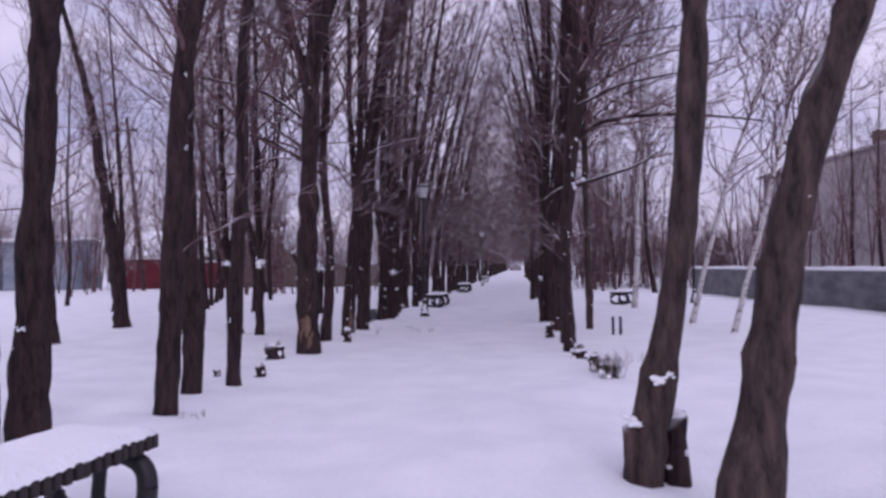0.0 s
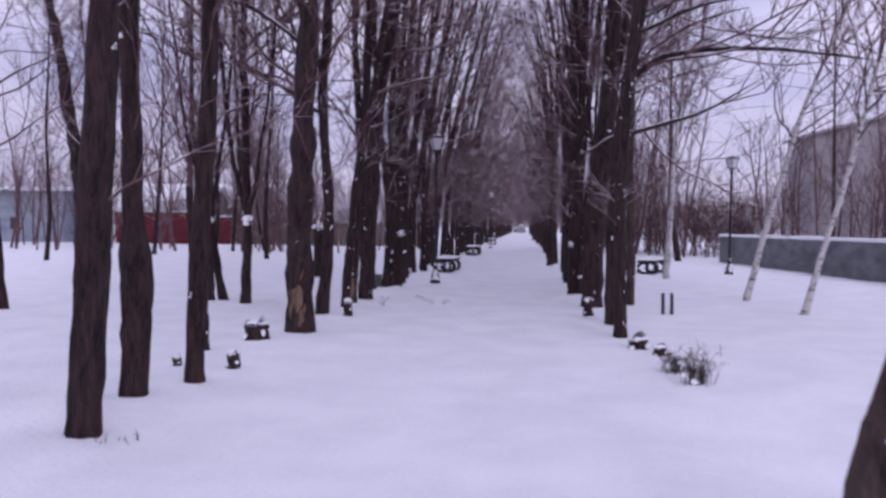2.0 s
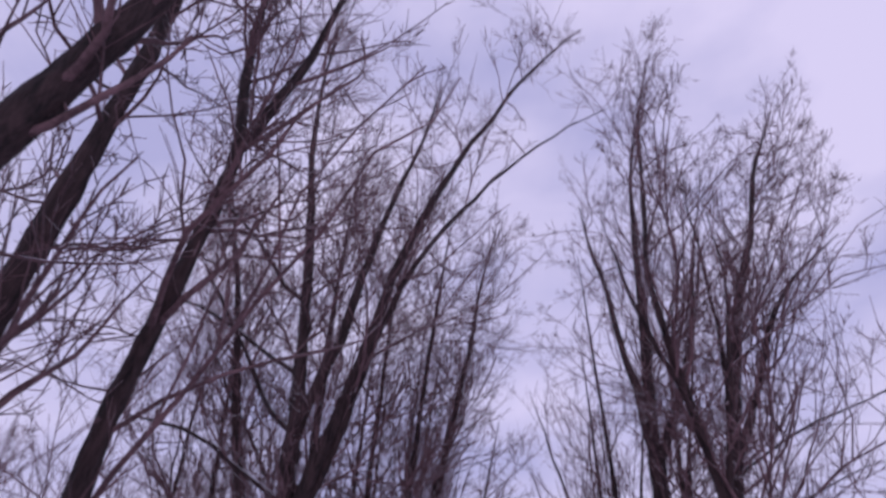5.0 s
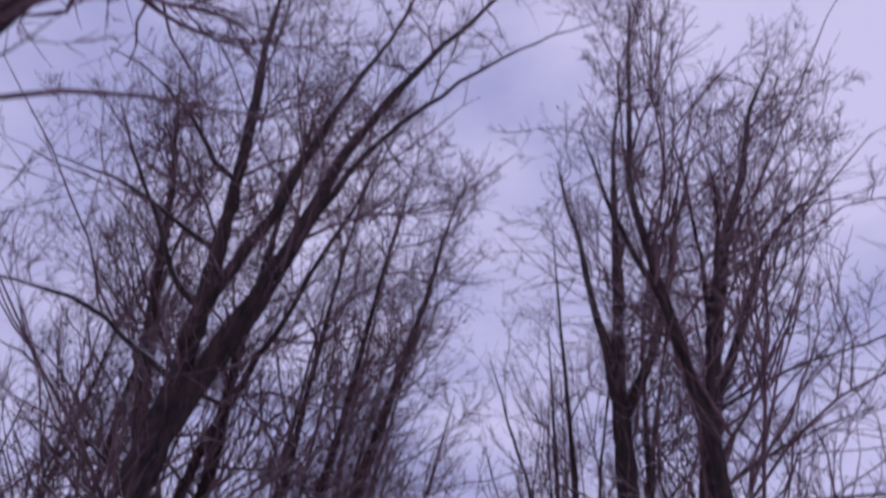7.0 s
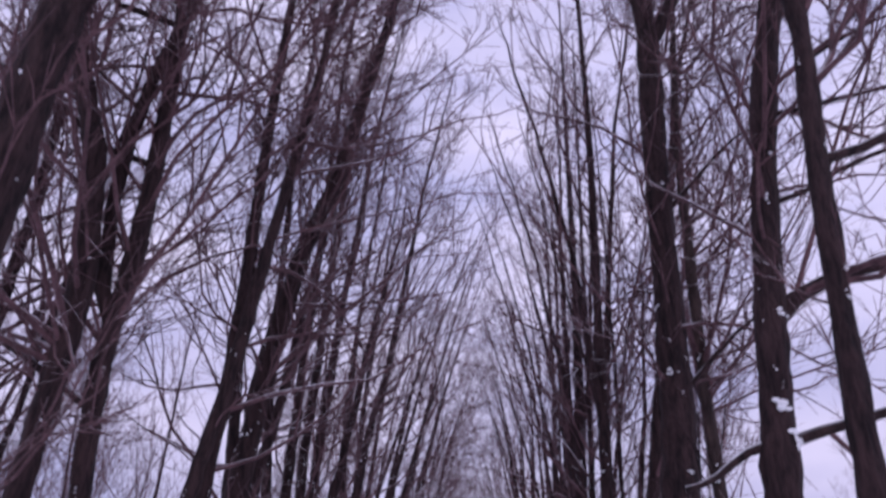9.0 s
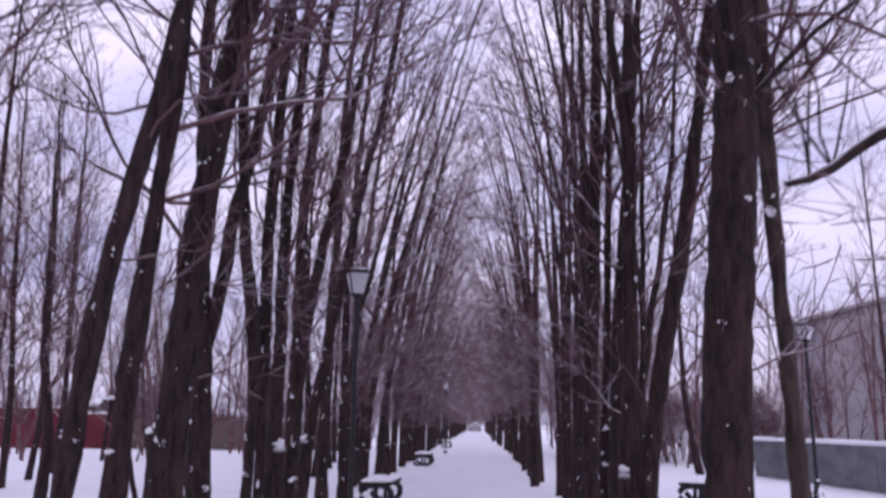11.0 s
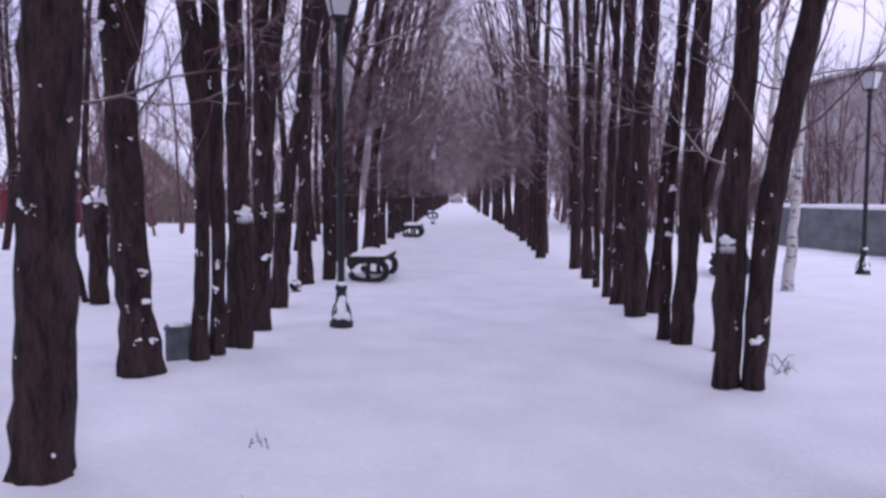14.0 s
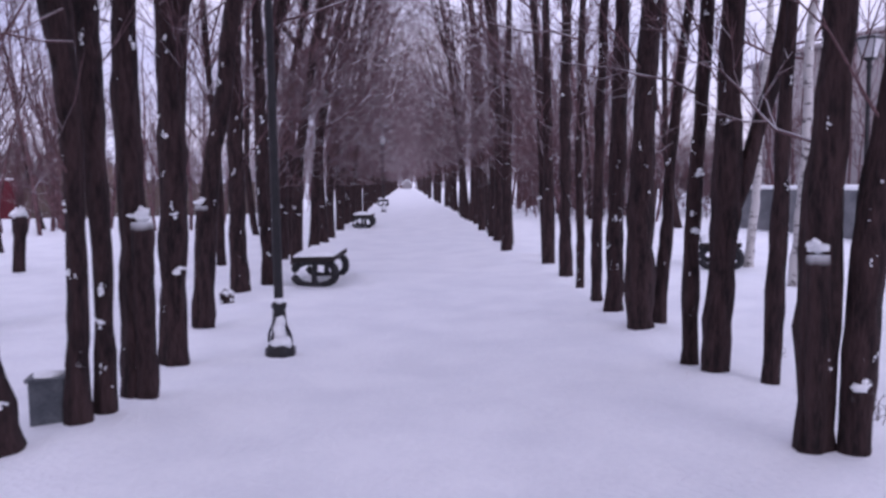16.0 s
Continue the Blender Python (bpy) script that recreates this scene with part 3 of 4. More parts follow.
T(-3.64, 23.5, 0.138, [(-3.62, 0.5), (-3.61, 1.0), (-3.62, 2.1), (-3.6, 2.7), (-3.6, 3.4), (-3.59, 4.7), (-3.4, 8)], girth=[(0, 0.118), (0.5, 0.114), (1, 0.108), (1.6, 0.105), (2.2, 0.1), (3.3, 0.092), (4.7, 0.078)], top=17, seed=23, sprays=30, bias=0.4, label=TWO, snow=20, stubs=[(0.1, -0.05, 1.42, 0.085)])
T(-3.68, 24.65, 0.13, [(-3.67, 0.3), (-3.64, 1.0), (-3.61, 1.6), (-3.6, 2.2), (-3.6, 3.5), (-3.6, 5), (-3.35, 8)], [[0.098, (-3.61, 1.9), (-3.53, 2.8), (-3.42, 3.4), (-3.2, 4.4), (-2.7, 7.5), (-2.1, 11)]], girth=[(0, 0.12), (1, 0.126), (1.8, 0.128), (2.4, 0.11), (3, 0.096), (5, 0.09)], top=17, seed=24, bias=0.5, limbs=28, angles=(0.4, 1.0), snow=20, knobs=[(0.9, -0.7, 0.06), (1.4, -1.2, 0.05)])
T(-3.88, 26.5, 0.115, [(-3.8, 1.4), (-3.6, 2.6), (-3.35, 4.2), (-2.7, 7.5)], top=16, seed=25, bias=0.5, limbs=28, angles=(0.4, 1.0), label=LEAN, snow=16, stubs=[(0.05, -0.06, 1.45, 0.07)])
T(-4.05, 29.5, 0.13, [(-4.05, 3), (-3.95, 6)], top=16, seed=26, bias=0.5, limbs=28, angles=(0.4, 1.0), snow=18)
T(-3.76, 30.2, 0.10, [(-3.78, 3), (-3.7, 6)], top=17, seed=27, bias=0.5, limbs=28, angles=(0.4, 1.0), snow=18)
T(-4.2, 16.3, 0.12, [(-4.2, 1.5), (-4.17, 2.9), (-4.1, 3.8), (-4.07, 4.4), (-4.1, 4.9), (-4.15, 5.4), (-4.25, 6.0), (-4.7, 7.3), (-5.1, 9)], girth=[(0, 0.12), (2.9, 0.105), (4.3, 0.11), (6, 0.1), (7.3, 0.09)], top=15, seed=28, sprays=20, bias=-0.4, limbs=64, snow=8, label="bare avenue tree bending away from the path")
# right row
T(1.843, 5.3, 0.17, [(1.864, 0.198), (1.905, 0.499), (1.957, 0.883), (2.03, 1.256), (2.071, 1.64), (2.154, 2.003), (2.248, 2.397), (2.341, 2.771), (2.486, 3.144), (2.621, 3.528), (2.839, 4.285), (3.202, 5.737)], girth=[(0, 0.192), (0.447, 0.189), (0.862, 0.161), (1.277, 0.154), (1.64, 0.137), (2.418, 0.127), (2.729, 0.131), (3.144, 0.116), (4.078, 0.112)], top=15, seed=31, bias=0.2, bark=BARK_PALE, snow=2, label="stout leaning bare tree with deeply furrowed bark", low=5, shoots=0)
T(1.282, 6.25, 0.128, [(1.303, 0.221), (1.408, 0.714), (1.502, 1.165), (1.576, 1.605), (1.639, 2.056), (1.67, 2.527), (1.712, 2.999), (1.743, 3.419), (1.775, 3.943), (1.869, 6.459)], girth=[(0, 0.126), (0.274, 0.138), (0.714, 0.142), (1.165, 0.117), (1.584, 0.096), (2.056, 0.109), (2.58, 0.107), (3.733, 0.111), (5.201, 0.105)], top=16, seed=32, bias=-0.2, bark=BARK_PALE, snow=1, low=4.6, shoots=0, knobs=[(0.85, -1.75, 0.075), (0.87, -1.3, 0.06)], stubs=[(-0.055, -0.05, 0.5, 0.07)])
T(1.2, 14.4, 0.1, [(1.17, 1.6), (1.19, 2.6), (1.23, 3.2), (1.26, 3.8), (1.3, 4.3), (1.34, 4.7), (1.4, 5.2), (1.44, 5.8), (1.36, 6.8), (1.25, 8.4), (1.2, 9.7), (1.45, 11.5)], [[0.04, (1.28, 5.7), (1.75, 7.2), (2.1, 9), (2.3, 11)], [0.03, (1.25, 7.5), (0.9, 9), (0.7, 11)], [0.028, (1.26, 4.4), (2.2, 4.9), (3.2, 5.0), (4.2, 5.3)]], girth=[(0, 0.1), (1.5, 0.085), (3, 0.068), (5, 0.06), (7, 0.055)], top=15.5, seed=33, sprays=40, bias=0.5, snow=14, label=TWO)
T(1.27, 15.9, 0.155, [(1.23, 1.0), (1.22, 2.0), (1.27, 2.6), (1.33, 3.1), (1.4, 3.7), (1.47, 4.2), (1.54, 4.7), (1.63, 5.3), (1.74, 5.95), (1.9, 6.7), (2.12, 7.6), (2.3, 8.4), (2.8, 10.2), (3.5, 12.0)],
  [[(1.9, 7.2), (2.58, 8.3), (3.18, 9.8), (3.85, 10.9), (5.0, 11.9)], [0.04, (2.2, 8.0), (2.4, 10.0), (2.5, 12.3), (2.7, 14)], [0.055, (1.45, 4.0), (1.75, 4.29), (2.0, 4.45), (2.6, 4.55), (3.4, 4.55), (4.6, 4.45), (5.6, 4.3)], [0.018, (1.6, 5.0), (2.6, 5.6), (3.8, 5.9), (5.0, 6.1)], [0.02, (1.75, 6.2), (2.8, 7.0), (4.0, 7.5)], [0.038, (1.3, 3.1), (1.8, 3.3), (2.6, 3.5), (3.6, 4.1)], [0.02, (1.9, 7.2), (3.0, 8.0), (4.4, 8.6), (5.8, 9.0)], [0.016, (1.7, 5.9), (2.7, 6.2), (4.0, 6.4), (5.4, 6.5)]],
  girth=[(0, 0.14), (1, 0.125), (2, 0.114), (3, 0.112), (4.2, 0.105), (6, 0.1), (8.4, 0.1)], top=15.5, seed=34, sprays=24, bias=0.7, spread=1.1, snow=16, limbs=110, label="bare avenue tree with long snow-lined side limbs", knobs=[(4.1, -1.2, 0.07), (3.15, -1.0, 0.09), (3.4, -1.5, 0.06)], arms=[(0.036, (1.31, 3.15), (1.14, 3.12), (0.98, 3.02), (0.8, 2.86), (0.62, 2.84))])
T(1.12, 18.75, 0.18, [(1.14, 0.6), (1.16, 1.3), (1.2, 2.0), (1.27, 2.8), (1.36, 3.5), (1.43, 4.4), (1.49, 5.6), (1.52, 6.9), (1.6, 8.4), (1.67, 10.2), (1.9, 12), (2.2, 15)], [[(1.6, 9.4), (1.55, 10.8), (1.33, 13.2), (1.1, 16.5)], [(1.6, 9.2), (2.0, 9.9), (2.6, 11.5), (3.2, 13.9), (3.8, 16)], [0.028, (1.3, 4.2), (2.2, 5.2), (3.2, 5.8), (4.2, 6.0)], [0.026, (1.48, 6.6), (2.3, 7.6), (3.3, 8.2)]],
  girth=[(0, 0.2), (0.6, 0.192), (1.3, 0.186), (2.7, 0.178), (4, 0.168), (6, 0.148), (8.4, 0.14)], top=19, seed=35, sprays=40, bias=0.45, snow=26, limbs=60, label="tall bare avenue tree that splits high up", low=4.2, knobs=[(3.55, -0.9, 0.05), (4.6, -2.0, 0.05), (7.0, -1.3, 0.05)])
T(2.0, 19.5, 0.08, [(1.98, 1.2), (1.97, 2.3), (1.94, 3.4), (1.93, 4.2), (1.95, 5.4), (1.99, 7.0), (2.1, 9)], girth=[(0, 0.085), (2.3, 0.074), (4, 0.074), (7, 0.066)], top=14, seed=47, bias=0.6, limbs=60, snow=10, bark=BARK_PALE, label=SLIM, knobs=[(3.7, -2.2, 0.08)])
T(0.92, 21.8, 0.108, [(0.92, 0.3), (0.94, 0.8), (0.94, 1.3), (0.96, 1.7), (0.99, 2.1), (1.01, 2.5), (1.03, 3.2), (1.05, 4.1), (1.2, 8)], [[0.05, (1.08, 4.6), (0.85, 7), (0.35, 10), (-0.4, 13.5)]], girth=[(0, 0.115), (0.8, 0.122), (1.3, 0.115), (1.7, 0.1), (2.3, 0.088), (4, 0.088)], top=17, seed=36, bias=-0.1, limbs=24, angles=(0.4, 0.95), snow=14, stubs=[(-0.04, -0.075, 1.22, 0.062)], label="bare avenue tree grown together with its twin")
T(1.08, 21.68, 0.09, [(1.12, 0.3), (1.14, 0.75), (1.18, 1.2), (1.23, 1.6), (1.28, 1.95), (1.37, 2.4), (1.49, 2.9), (1.61, 3.5), (1.74, 4.05), (2.2, 7)], girth=[(0, 0.085), (0.4, 0.088), (0.8, 0.092), (1.3, 0.094), (1.8, 0.092), (2.4, 0.098), (3.5, 0.1), (4.2, 0.09)], top=16, seed=37, bias=0.8, limbs=56, snow=8, stubs=[(0.02, -0.05, 0.42, 0.058)], knobs=[(0.6, -1.6, 0.06)], label="leaning bare twin of a tree with snow in the fork")
T(1.35, 23.3, 0.07, [(1.37, 0.4), (1.39, 0.9), (1.42, 1.5), (1.43, 2), (1.47, 2.6), (1.6, 6)], [[0.03, (1.5, 3.2), (1.2, 6), (0.6, 9.5), (0.1, 12)]], girth=[(0, 0.078), (0.8, 0.075), (1.4, 0.066), (2, 0.056), (2.6, 0.045)], top=13, seed=38, bias=0, limbs=20, label=SLIM)
T(1.11, 23.8, 0.115, [(1.11, 0.3), (1.15, 0.75), (1.18, 1.2), (1.2, 1.7), (1.19, 2.2), (1.2, 2.7), (1.25, 3.2), (1.33, 4.3), (1.7, 8)], [[0.062, (1.19, 1.25), (1.36, 1.65), (1.48, 2.15), (1.6, 2.65), (1.85, 3.6), (2.2, 6), (2.4, 9)]], girth=[(0, 0.105), (0.5, 0.115), (1.2, 0.118), (1.8, 0.112), (2.2, 0.105), (2.7, 0.085), (4, 0.08)], top=16, seed=39, bias=0.6, limbs=50, snow=16, label=TWO)
T(1.0, 24.1, 0.065, [(1.0, 0.8), (1.01, 1.2), (1.03, 1.6), (1.07, 2.2), (1.1, 2.7), (1.14, 3.3), (1.25, 6)], girth=[(0, 0.077), (0.8, 0.075), (1.4, 0.068), (2.2, 0.062), (3.3, 0.06)], top=14, seed=40, bias=0, limbs=20, snow=18, label=SLIM, knobs=[(1.7, -1.5, 0.05), (1.2, -1.4, 0.05)])
T(1.04, 25.75, 0.12, [(1.04, 0.9), (1.04, 1.6), (1.06, 2.3), (1.1, 3.0), (1.16, 3.7), (1.22, 5.3), (1.35, 8)], [[0.055, (1.21, 5), (0.95, 7.5), (0.35, 10.5), (-0.5, 14)], [0.045, (1.22, 5.3), (1.6, 8), (1.9, 11), (2.0, 14)]], girth=[(0, 0.14), (0.9, 0.146), (1.6, 0.133), (2.3, 0.118), (5, 0.108)], top=17, seed=41, bias=-0.1, limbs=24, angles=(0.4, 0.95), snow=16)
T(1.32, 26.0, 0.06, [(1.36, 0.5), (1.42, 1.1), (1.44, 1.7), (1.5, 2.35), (1.66, 3.6)], girth=[(0, 0.083), (1, 0.074), (1.7, 0.056), (2.4, 0.055), (3.6, 0.047)], top=13, seed=42, bias=0.9, limbs=30, spread=1.3, label=SLIM)
T(1.05, 26.9, 0.11, [(1.1, 2), (1.3, 5)], [[0.05, (1.25, 4.5), (0.9, 7.5), (0.2, 11), (-0.6, 14)]], top=16, seed=43, bias=-0.1, limbs=24, angles=(0.4, 0.95), snow=14)
T(1.04, 27.75, 0.075, [(1.05, 2), (1.12, 5)], [[0.04, (1.1, 4), (0.8, 7), (0.0, 10.5), (-0.9, 13)]], top=15, seed=44, bias=0, limbs=22, label=SLIM)
T(1.08, 28.95, 0.06, [(1.1, 2), (1.2, 5)], top=14, seed=45, bias=0, limbs=20, label=SLIM)
T(1.16, 30.4, 0.10, [(1.16, 2), (1.22, 5)], [[0.05, (1.2, 4.6), (0.85, 7.5), (0.1, 11), (-0.8, 14)], [0.04, (1.2, 4.2), (1.5, 7), (1.7, 11)]], top=16, seed=46, bias=-0.1, limbs=22, angles=(0.4, 0.95))

# the rows go on: a few trees of each side, repeated with other turns
def row_stock(side, seeds, twigs, limbs, far=False):
    out = []
    for s in seeds:
        q = np.random.default_rng(s)
        r, b = q.uniform(0.085, 0.14), (1.2 if side < 0 else -0.85) * (1.25 if far else 1)
        lean = q.uniform(0.2, 0.95) if side < 0 else q.uniform(-0.3, 0.15)
        fork = [[(0.02, 3.0 + q.uniform(-1, 2)), (0.35 * b + 0.1, 6.0), (1.0 * b, 9), (2.1 * b, 12.5)]] if q.uniform() < 0.6 else []
        o = tree(0, 400 + s, r, [(lean * 0.15, 2.5), (lean, 6), (lean * 2.1, 9.5)], fork, top=q.uniform(14.5, 18) if side < 0 else q.uniform(11.5, 15), seed=s, bias=b, limbs=limbs, twigs=twigs, snow=4, shoots=30 if side < 0 else 26, low=2.0 if side < 0 else 2.2, fine=False, spread=1.6 if far else 1.25, angles=(0.5, 1.2) if far else (0.35, 0.95), taper=1.5, heavy=1.2 if far or side < 0 else 1.0,
                 label="bare avenue tree far down the snowy row", knobs=[(q.uniform(0.4, 3.2), q.uniform(-2.4, -0.7), q.uniform(0.02, 0.045)) for _ in range(2)])
        out.append(o)
    return out


rows_rng = np.random.default_rng(77)
for side, xrow in ((-1, -3.85), (1, 1.13)):
    near_stock, far_stock = row_stock(side, range(100 + 20 * side, 106 + 20 * side), 0.8 if side < 0 else 0.74, 17 if side < 0 else 9), row_stock(side, range(150 + 20 * side, 154 + 20 * side), 0.6, 18, True)
    yy = 31.6 if side < 0 else 32.4
    used = set()
    while yy < 205:
        stock = near_stock if yy < 62 else far_stock
        k = int(rows_rng.integers(0, len(stock)))
        m = pose(xrow + rows_rng.normal(0, 0.14) + side * 0.1 * rows_rng.uniform(), yy, -0.03, rows_rng.normal(0, 1.6), rows_rng.normal(0, 1.8), rows_rng.uniform(-28, 28))
        if (id(stock), k) in used:
            copy_thing(stock[k], m)
        else:
            stock[k].matrix_basis = m
            used.add((id(stock), k))
        yy += rows_rng.uniform(1.15, 2.0) * (1.15 if side > 0 else 1.0) if yy < 62 else rows_rng.uniform(1.9, 3.2)
    for st in (near_stock, far_stock):
        for k, o in enumerate(st):
            if (id(st), k) not in used:
                o.matrix_basis = pose(xrow, 208 + 2 * k, -0.03)

# trees behind the left row and on the open ground
BG = "bare young tree on open snowy ground"
T(-10.75, 21.0, 0.22, [(-11.1, 2.8), (-11.85, 6.8), (-12.4, 8.5)], top=12, seed=51, bias=-0.2, limbs=26, low=5, label="old leaning bare tree beyond the avenue", group="background trees", snow=4, twigs=0.8)
T(-9.85, 16.3, 0.09, [(-10.0, 2), (-10.2, 5)], top=10, seed=52, bias=0, limbs=22, low=2.5, label=BG, group="background trees", snow=3, twigs=0.8)
T(-9.5, 28.4, 0.12, [(-9.4, 1.2), (-9.7, 3)], top=9, seed=53, bias=0.2, limbs=24, low=2.2, label=BG, group="background trees", snow=5, twigs=0.8)
STEMS = "bare tree with thin stems from an old cut"
T(-5.85, 18.1, 0.10, [(-5.82, 1.7), (-5.9, 4), (-6.0, 8)], [[0.045, (-5.82, 1.7), (-6.2, 3.4), (-6.6, 7), (-6.9, 11)], [0.04, (-5.82, 1.75), (-5.5, 3.4), (-5.1, 7), (-4.9, 10.5)]], top=14.5, seed=54, bias=0.0, spread=1.25, twigs=1.2, limbs=60, low=2.4, label=STEMS, group="background trees", snow=2, knobs=[(1.7, -1.5, 0.12), (1.75, -0.6, 0.09)])
T(-6.5, 18.8, 0.085, [(-6.9, 1.6), (-7.0, 4), (-7.0, 8)], [[0.04, (-6.9, 1.7), (-6.6, 3.4), (-6.3, 7), (-6.3, 10.5)], [0.035, (-6.9, 1.75), (-7.4, 3.4), (-7.9, 7), (-8.0, 10)]], top=14, seed=55, bias=0.0, spread=1.25, twigs=1.2, limbs=60, low=2.4, label=STEMS, group="background trees", snow=2, knobs=[(1.7, -1.5, 0.12)])
bgr = np.random.default_rng(5)
stock = []
for s in range(5):
    stock.append(tree(-12 - s, 30 + 3 * s, bgr.uniform(0.09, 0.14), [(-12 - s + bgr.normal(0, 0.2), 2.0), (-12 - s + bgr.normal(0, 0.5), 5)], top=bgr.uniform(12, 16), seed=60 + s, bias=0.1, limbs=34, low=2.4, twigs=0.76, snow=2, fine=False, spread=1.2,
                      angles=(0.4, 0.95), label="bare tree among the gardens behind the avenue", group="background trees"))
for i in range(8):
    copy_thing(stock[i % 5], pose(-8.6 - abs(bgr.normal(0, 9)), 29 + 3.0 * i + bgr.uniform(-1, 1), -0.03, bgr.normal(0, 2), bgr.normal(0, 3), bgr.uniform(0, 360)))
for i in range(6):
    copy_thing(stock[(i + 1) % 5], pose(-5.6 - 0.4 * i + bgr.normal(0, 0.3), 34 + 4.6 * i + bgr.uniform(-1, 1), -0.03, bgr.normal(0, 2), bgr.normal(2, 3), bgr.uniform(0, 360)))
for i in range(6):
    copy_thing(stock[i % 5], pose(bgr.uniform(5.5, 8.5), 42 + 7 * i + bgr.uniform(-1, 1), -0.03, bgr.normal(0, 2), bgr.normal(0, 3), bgr.uniform(0, 360)))
for i in range(12):
    copy_thing(stock[i % 5], pose(bgr.uniform(15, 40), bgr.uniform(44, 54), -0.03, 0, 0, bgr.uniform(0, 360)))
# birches beyond the right row
WHITE = "slim white-barked birch leaning on open snow"
T(4.66, 20.8, 0.075, [(5.15, 1.8), (5.69, 3.96), (7.0, 7.4)], top=10, seed=71, bias=0.3, limbs=34, low=3, bark=BIRCH, label=WHITE, group="birches", name="birch", snow=3, twigs=0.85, shoots=0)
T(5.08, 18.3, 0.065, [(5.54, 1.7), (5.92, 3.0), (6.6, 6)], top=9, seed=72, bias=0.3, limbs=34, low=3, bark=BIRCH, label=WHITE, group="birches", name="birch", snow=3, twigs=0.85, shoots=0)
T(4.36, 29.0, 0.085, [(4.47, 1.75), (4.62, 4.3), (4.8, 7)], top=11, seed=73, bias=0.2, limbs=34, low=3, bark=BIRCH, label="white-barked birch with black foot in snow", group="birches", name="birch", snow=4, twigs=0.85, shoots=0)
T(4.75, 31.5, 0.08, [(5.0, 3.3), (5.2, 5.8)], top=11, seed=74, bias=0.2, limbs=34, low=3, bark=BIRCH, label=WHITE, group="birches", name="birch", snow=4, twigs=0.85, shoots=0)


# ---- pollarded stems and stumps with snow caps ----
def pollard(x, y, r, h, lean, seed, twigs=6):
    q = np.random.default_rng(seed)
    root = base("pollard", x, y, float(ground_z(x, y)) - 0.03, "cut-back tree stem with a cap of snow", "tree", "pollarded stems")
    line = smooth_line([(0, 0, -0.1), (lean * 0.4, 0, h * 0.5), (lean, 0, h)], 0.15, q, 0.012)
    s = Soup()
    s.tubes(line[None], (r * np.linspace(1.15, 1.0, len(line)) + np.where(np.arange(len(line)) > len(line) - 4, r * 0.25, 0))[None], 12, q.normal(0, 0.05, (1, len(line), 12)))
    part("stem", s.mesh("stem", BARK), BARK, root)
    if twigs:
        t = Soup()
        o = np.tile(line[-1] - (0, 0, 0.05), (twigs, 1)) + q.normal(0, r * 0.4, (twigs, 3))
        d = unit(q.normal(0, 0.5, (twigs, 3)) + np.array((0, 0, 1.2)))
        P = grow(o, d, q.uniform(1.2, 2.8, twigs), 7, 0.06, 0.08, q)
        t.tubes(P, np.tile(np.linspace(0.017, 0.005, 7), (twigs, 1)), 5)
        o, d = along(P, q.integers(0, twigs, twigs * 6), q.uniform(0.3, 0.95, twigs * 6))
        t.tubes(grow(o, side_dirs(d, q.uniform(0.4, 0.8, len(o)), q), q.uniform(0.3, 0.9, len(o)), 4, 0.06, 0.1, q), np.tile(np.linspace(0.006, 0.003, 4), (len(o), 1)), 3)
        part("brush", t.mesh("brush", TWIG), TWIG, root, "thin bare shoots", "stuff")
    c = line[-1]
    part("snow_cap", blobs("snow_cap", [(c[0], c[1], c[2] + 0.02, r * 1.5, r * 1.4, r * 1.0), (c[0] + 0.03, c[1] - 0.02, c[2] + r * 0.9, r * 0.9, r * 0.9, r * 0.9)], SNOW, q), SNOW, root, "rounded cap of snow")


pollard(-6.75, 18.6, 0.06, 1.75, -0.1, 3)
pollard(-6.72, 27.1, 0.125, 1.6, 0.0, 4, 8)
pollard(-6.95, 27.2, 0.045, 2.2, -0.75, 5, 3)
pollard(-9.3, 33.5, 0.11, 1.2, 0.1, 6, 8)
pollard(-4.6, 27.9, 0.08, 1.3, 0.1, 7, 5)


def stump(x, y, r, h, seed, label="cut tree stump under a cap of snow"):
    q = np.random.default_rng(seed)
    root = base("stump", x, y, float(ground_z(x, y)) - 0.02, label, "stump", "stumps")
    s = Soup()
    n = 14
    zz = np.array([-0.06, 0.0, h * 0.35, h * 0.7, h * 0.97, h, h])
    rr = r * np.array([1.25, 1.15, 1.0, 0.98, 1.0, 0.9, 0.02])
    line = np.stack([q.normal(0, 0.006, 7), q.normal(0, 0.006, 7), zz], 1)
    s.tubes(line[None], rr[None], n, q.normal(0, 0.06, (1, 7, n)))
    part("stem", s.mesh("stem", BARK), BARK, root)
    part("snow_cap", blobs("snow_cap", [(0, 0, h + 0.01, r * 0.95, r * 0.95, 0.05)], SNOW, q), SNOW, root, "cap of fresh snow")
    part("snow", blobs("snow", [(r * 0.75, -r * 0.65, h * 0.5, r * 0.25, 0.02, r * 0.3), (-r * 0.7, -r * 0.72, h * 0.3, r * 0.3, 0.02, r * 0.2)], SNOW, q), SNOW, root, "snow stuck on the bark", "stuff")


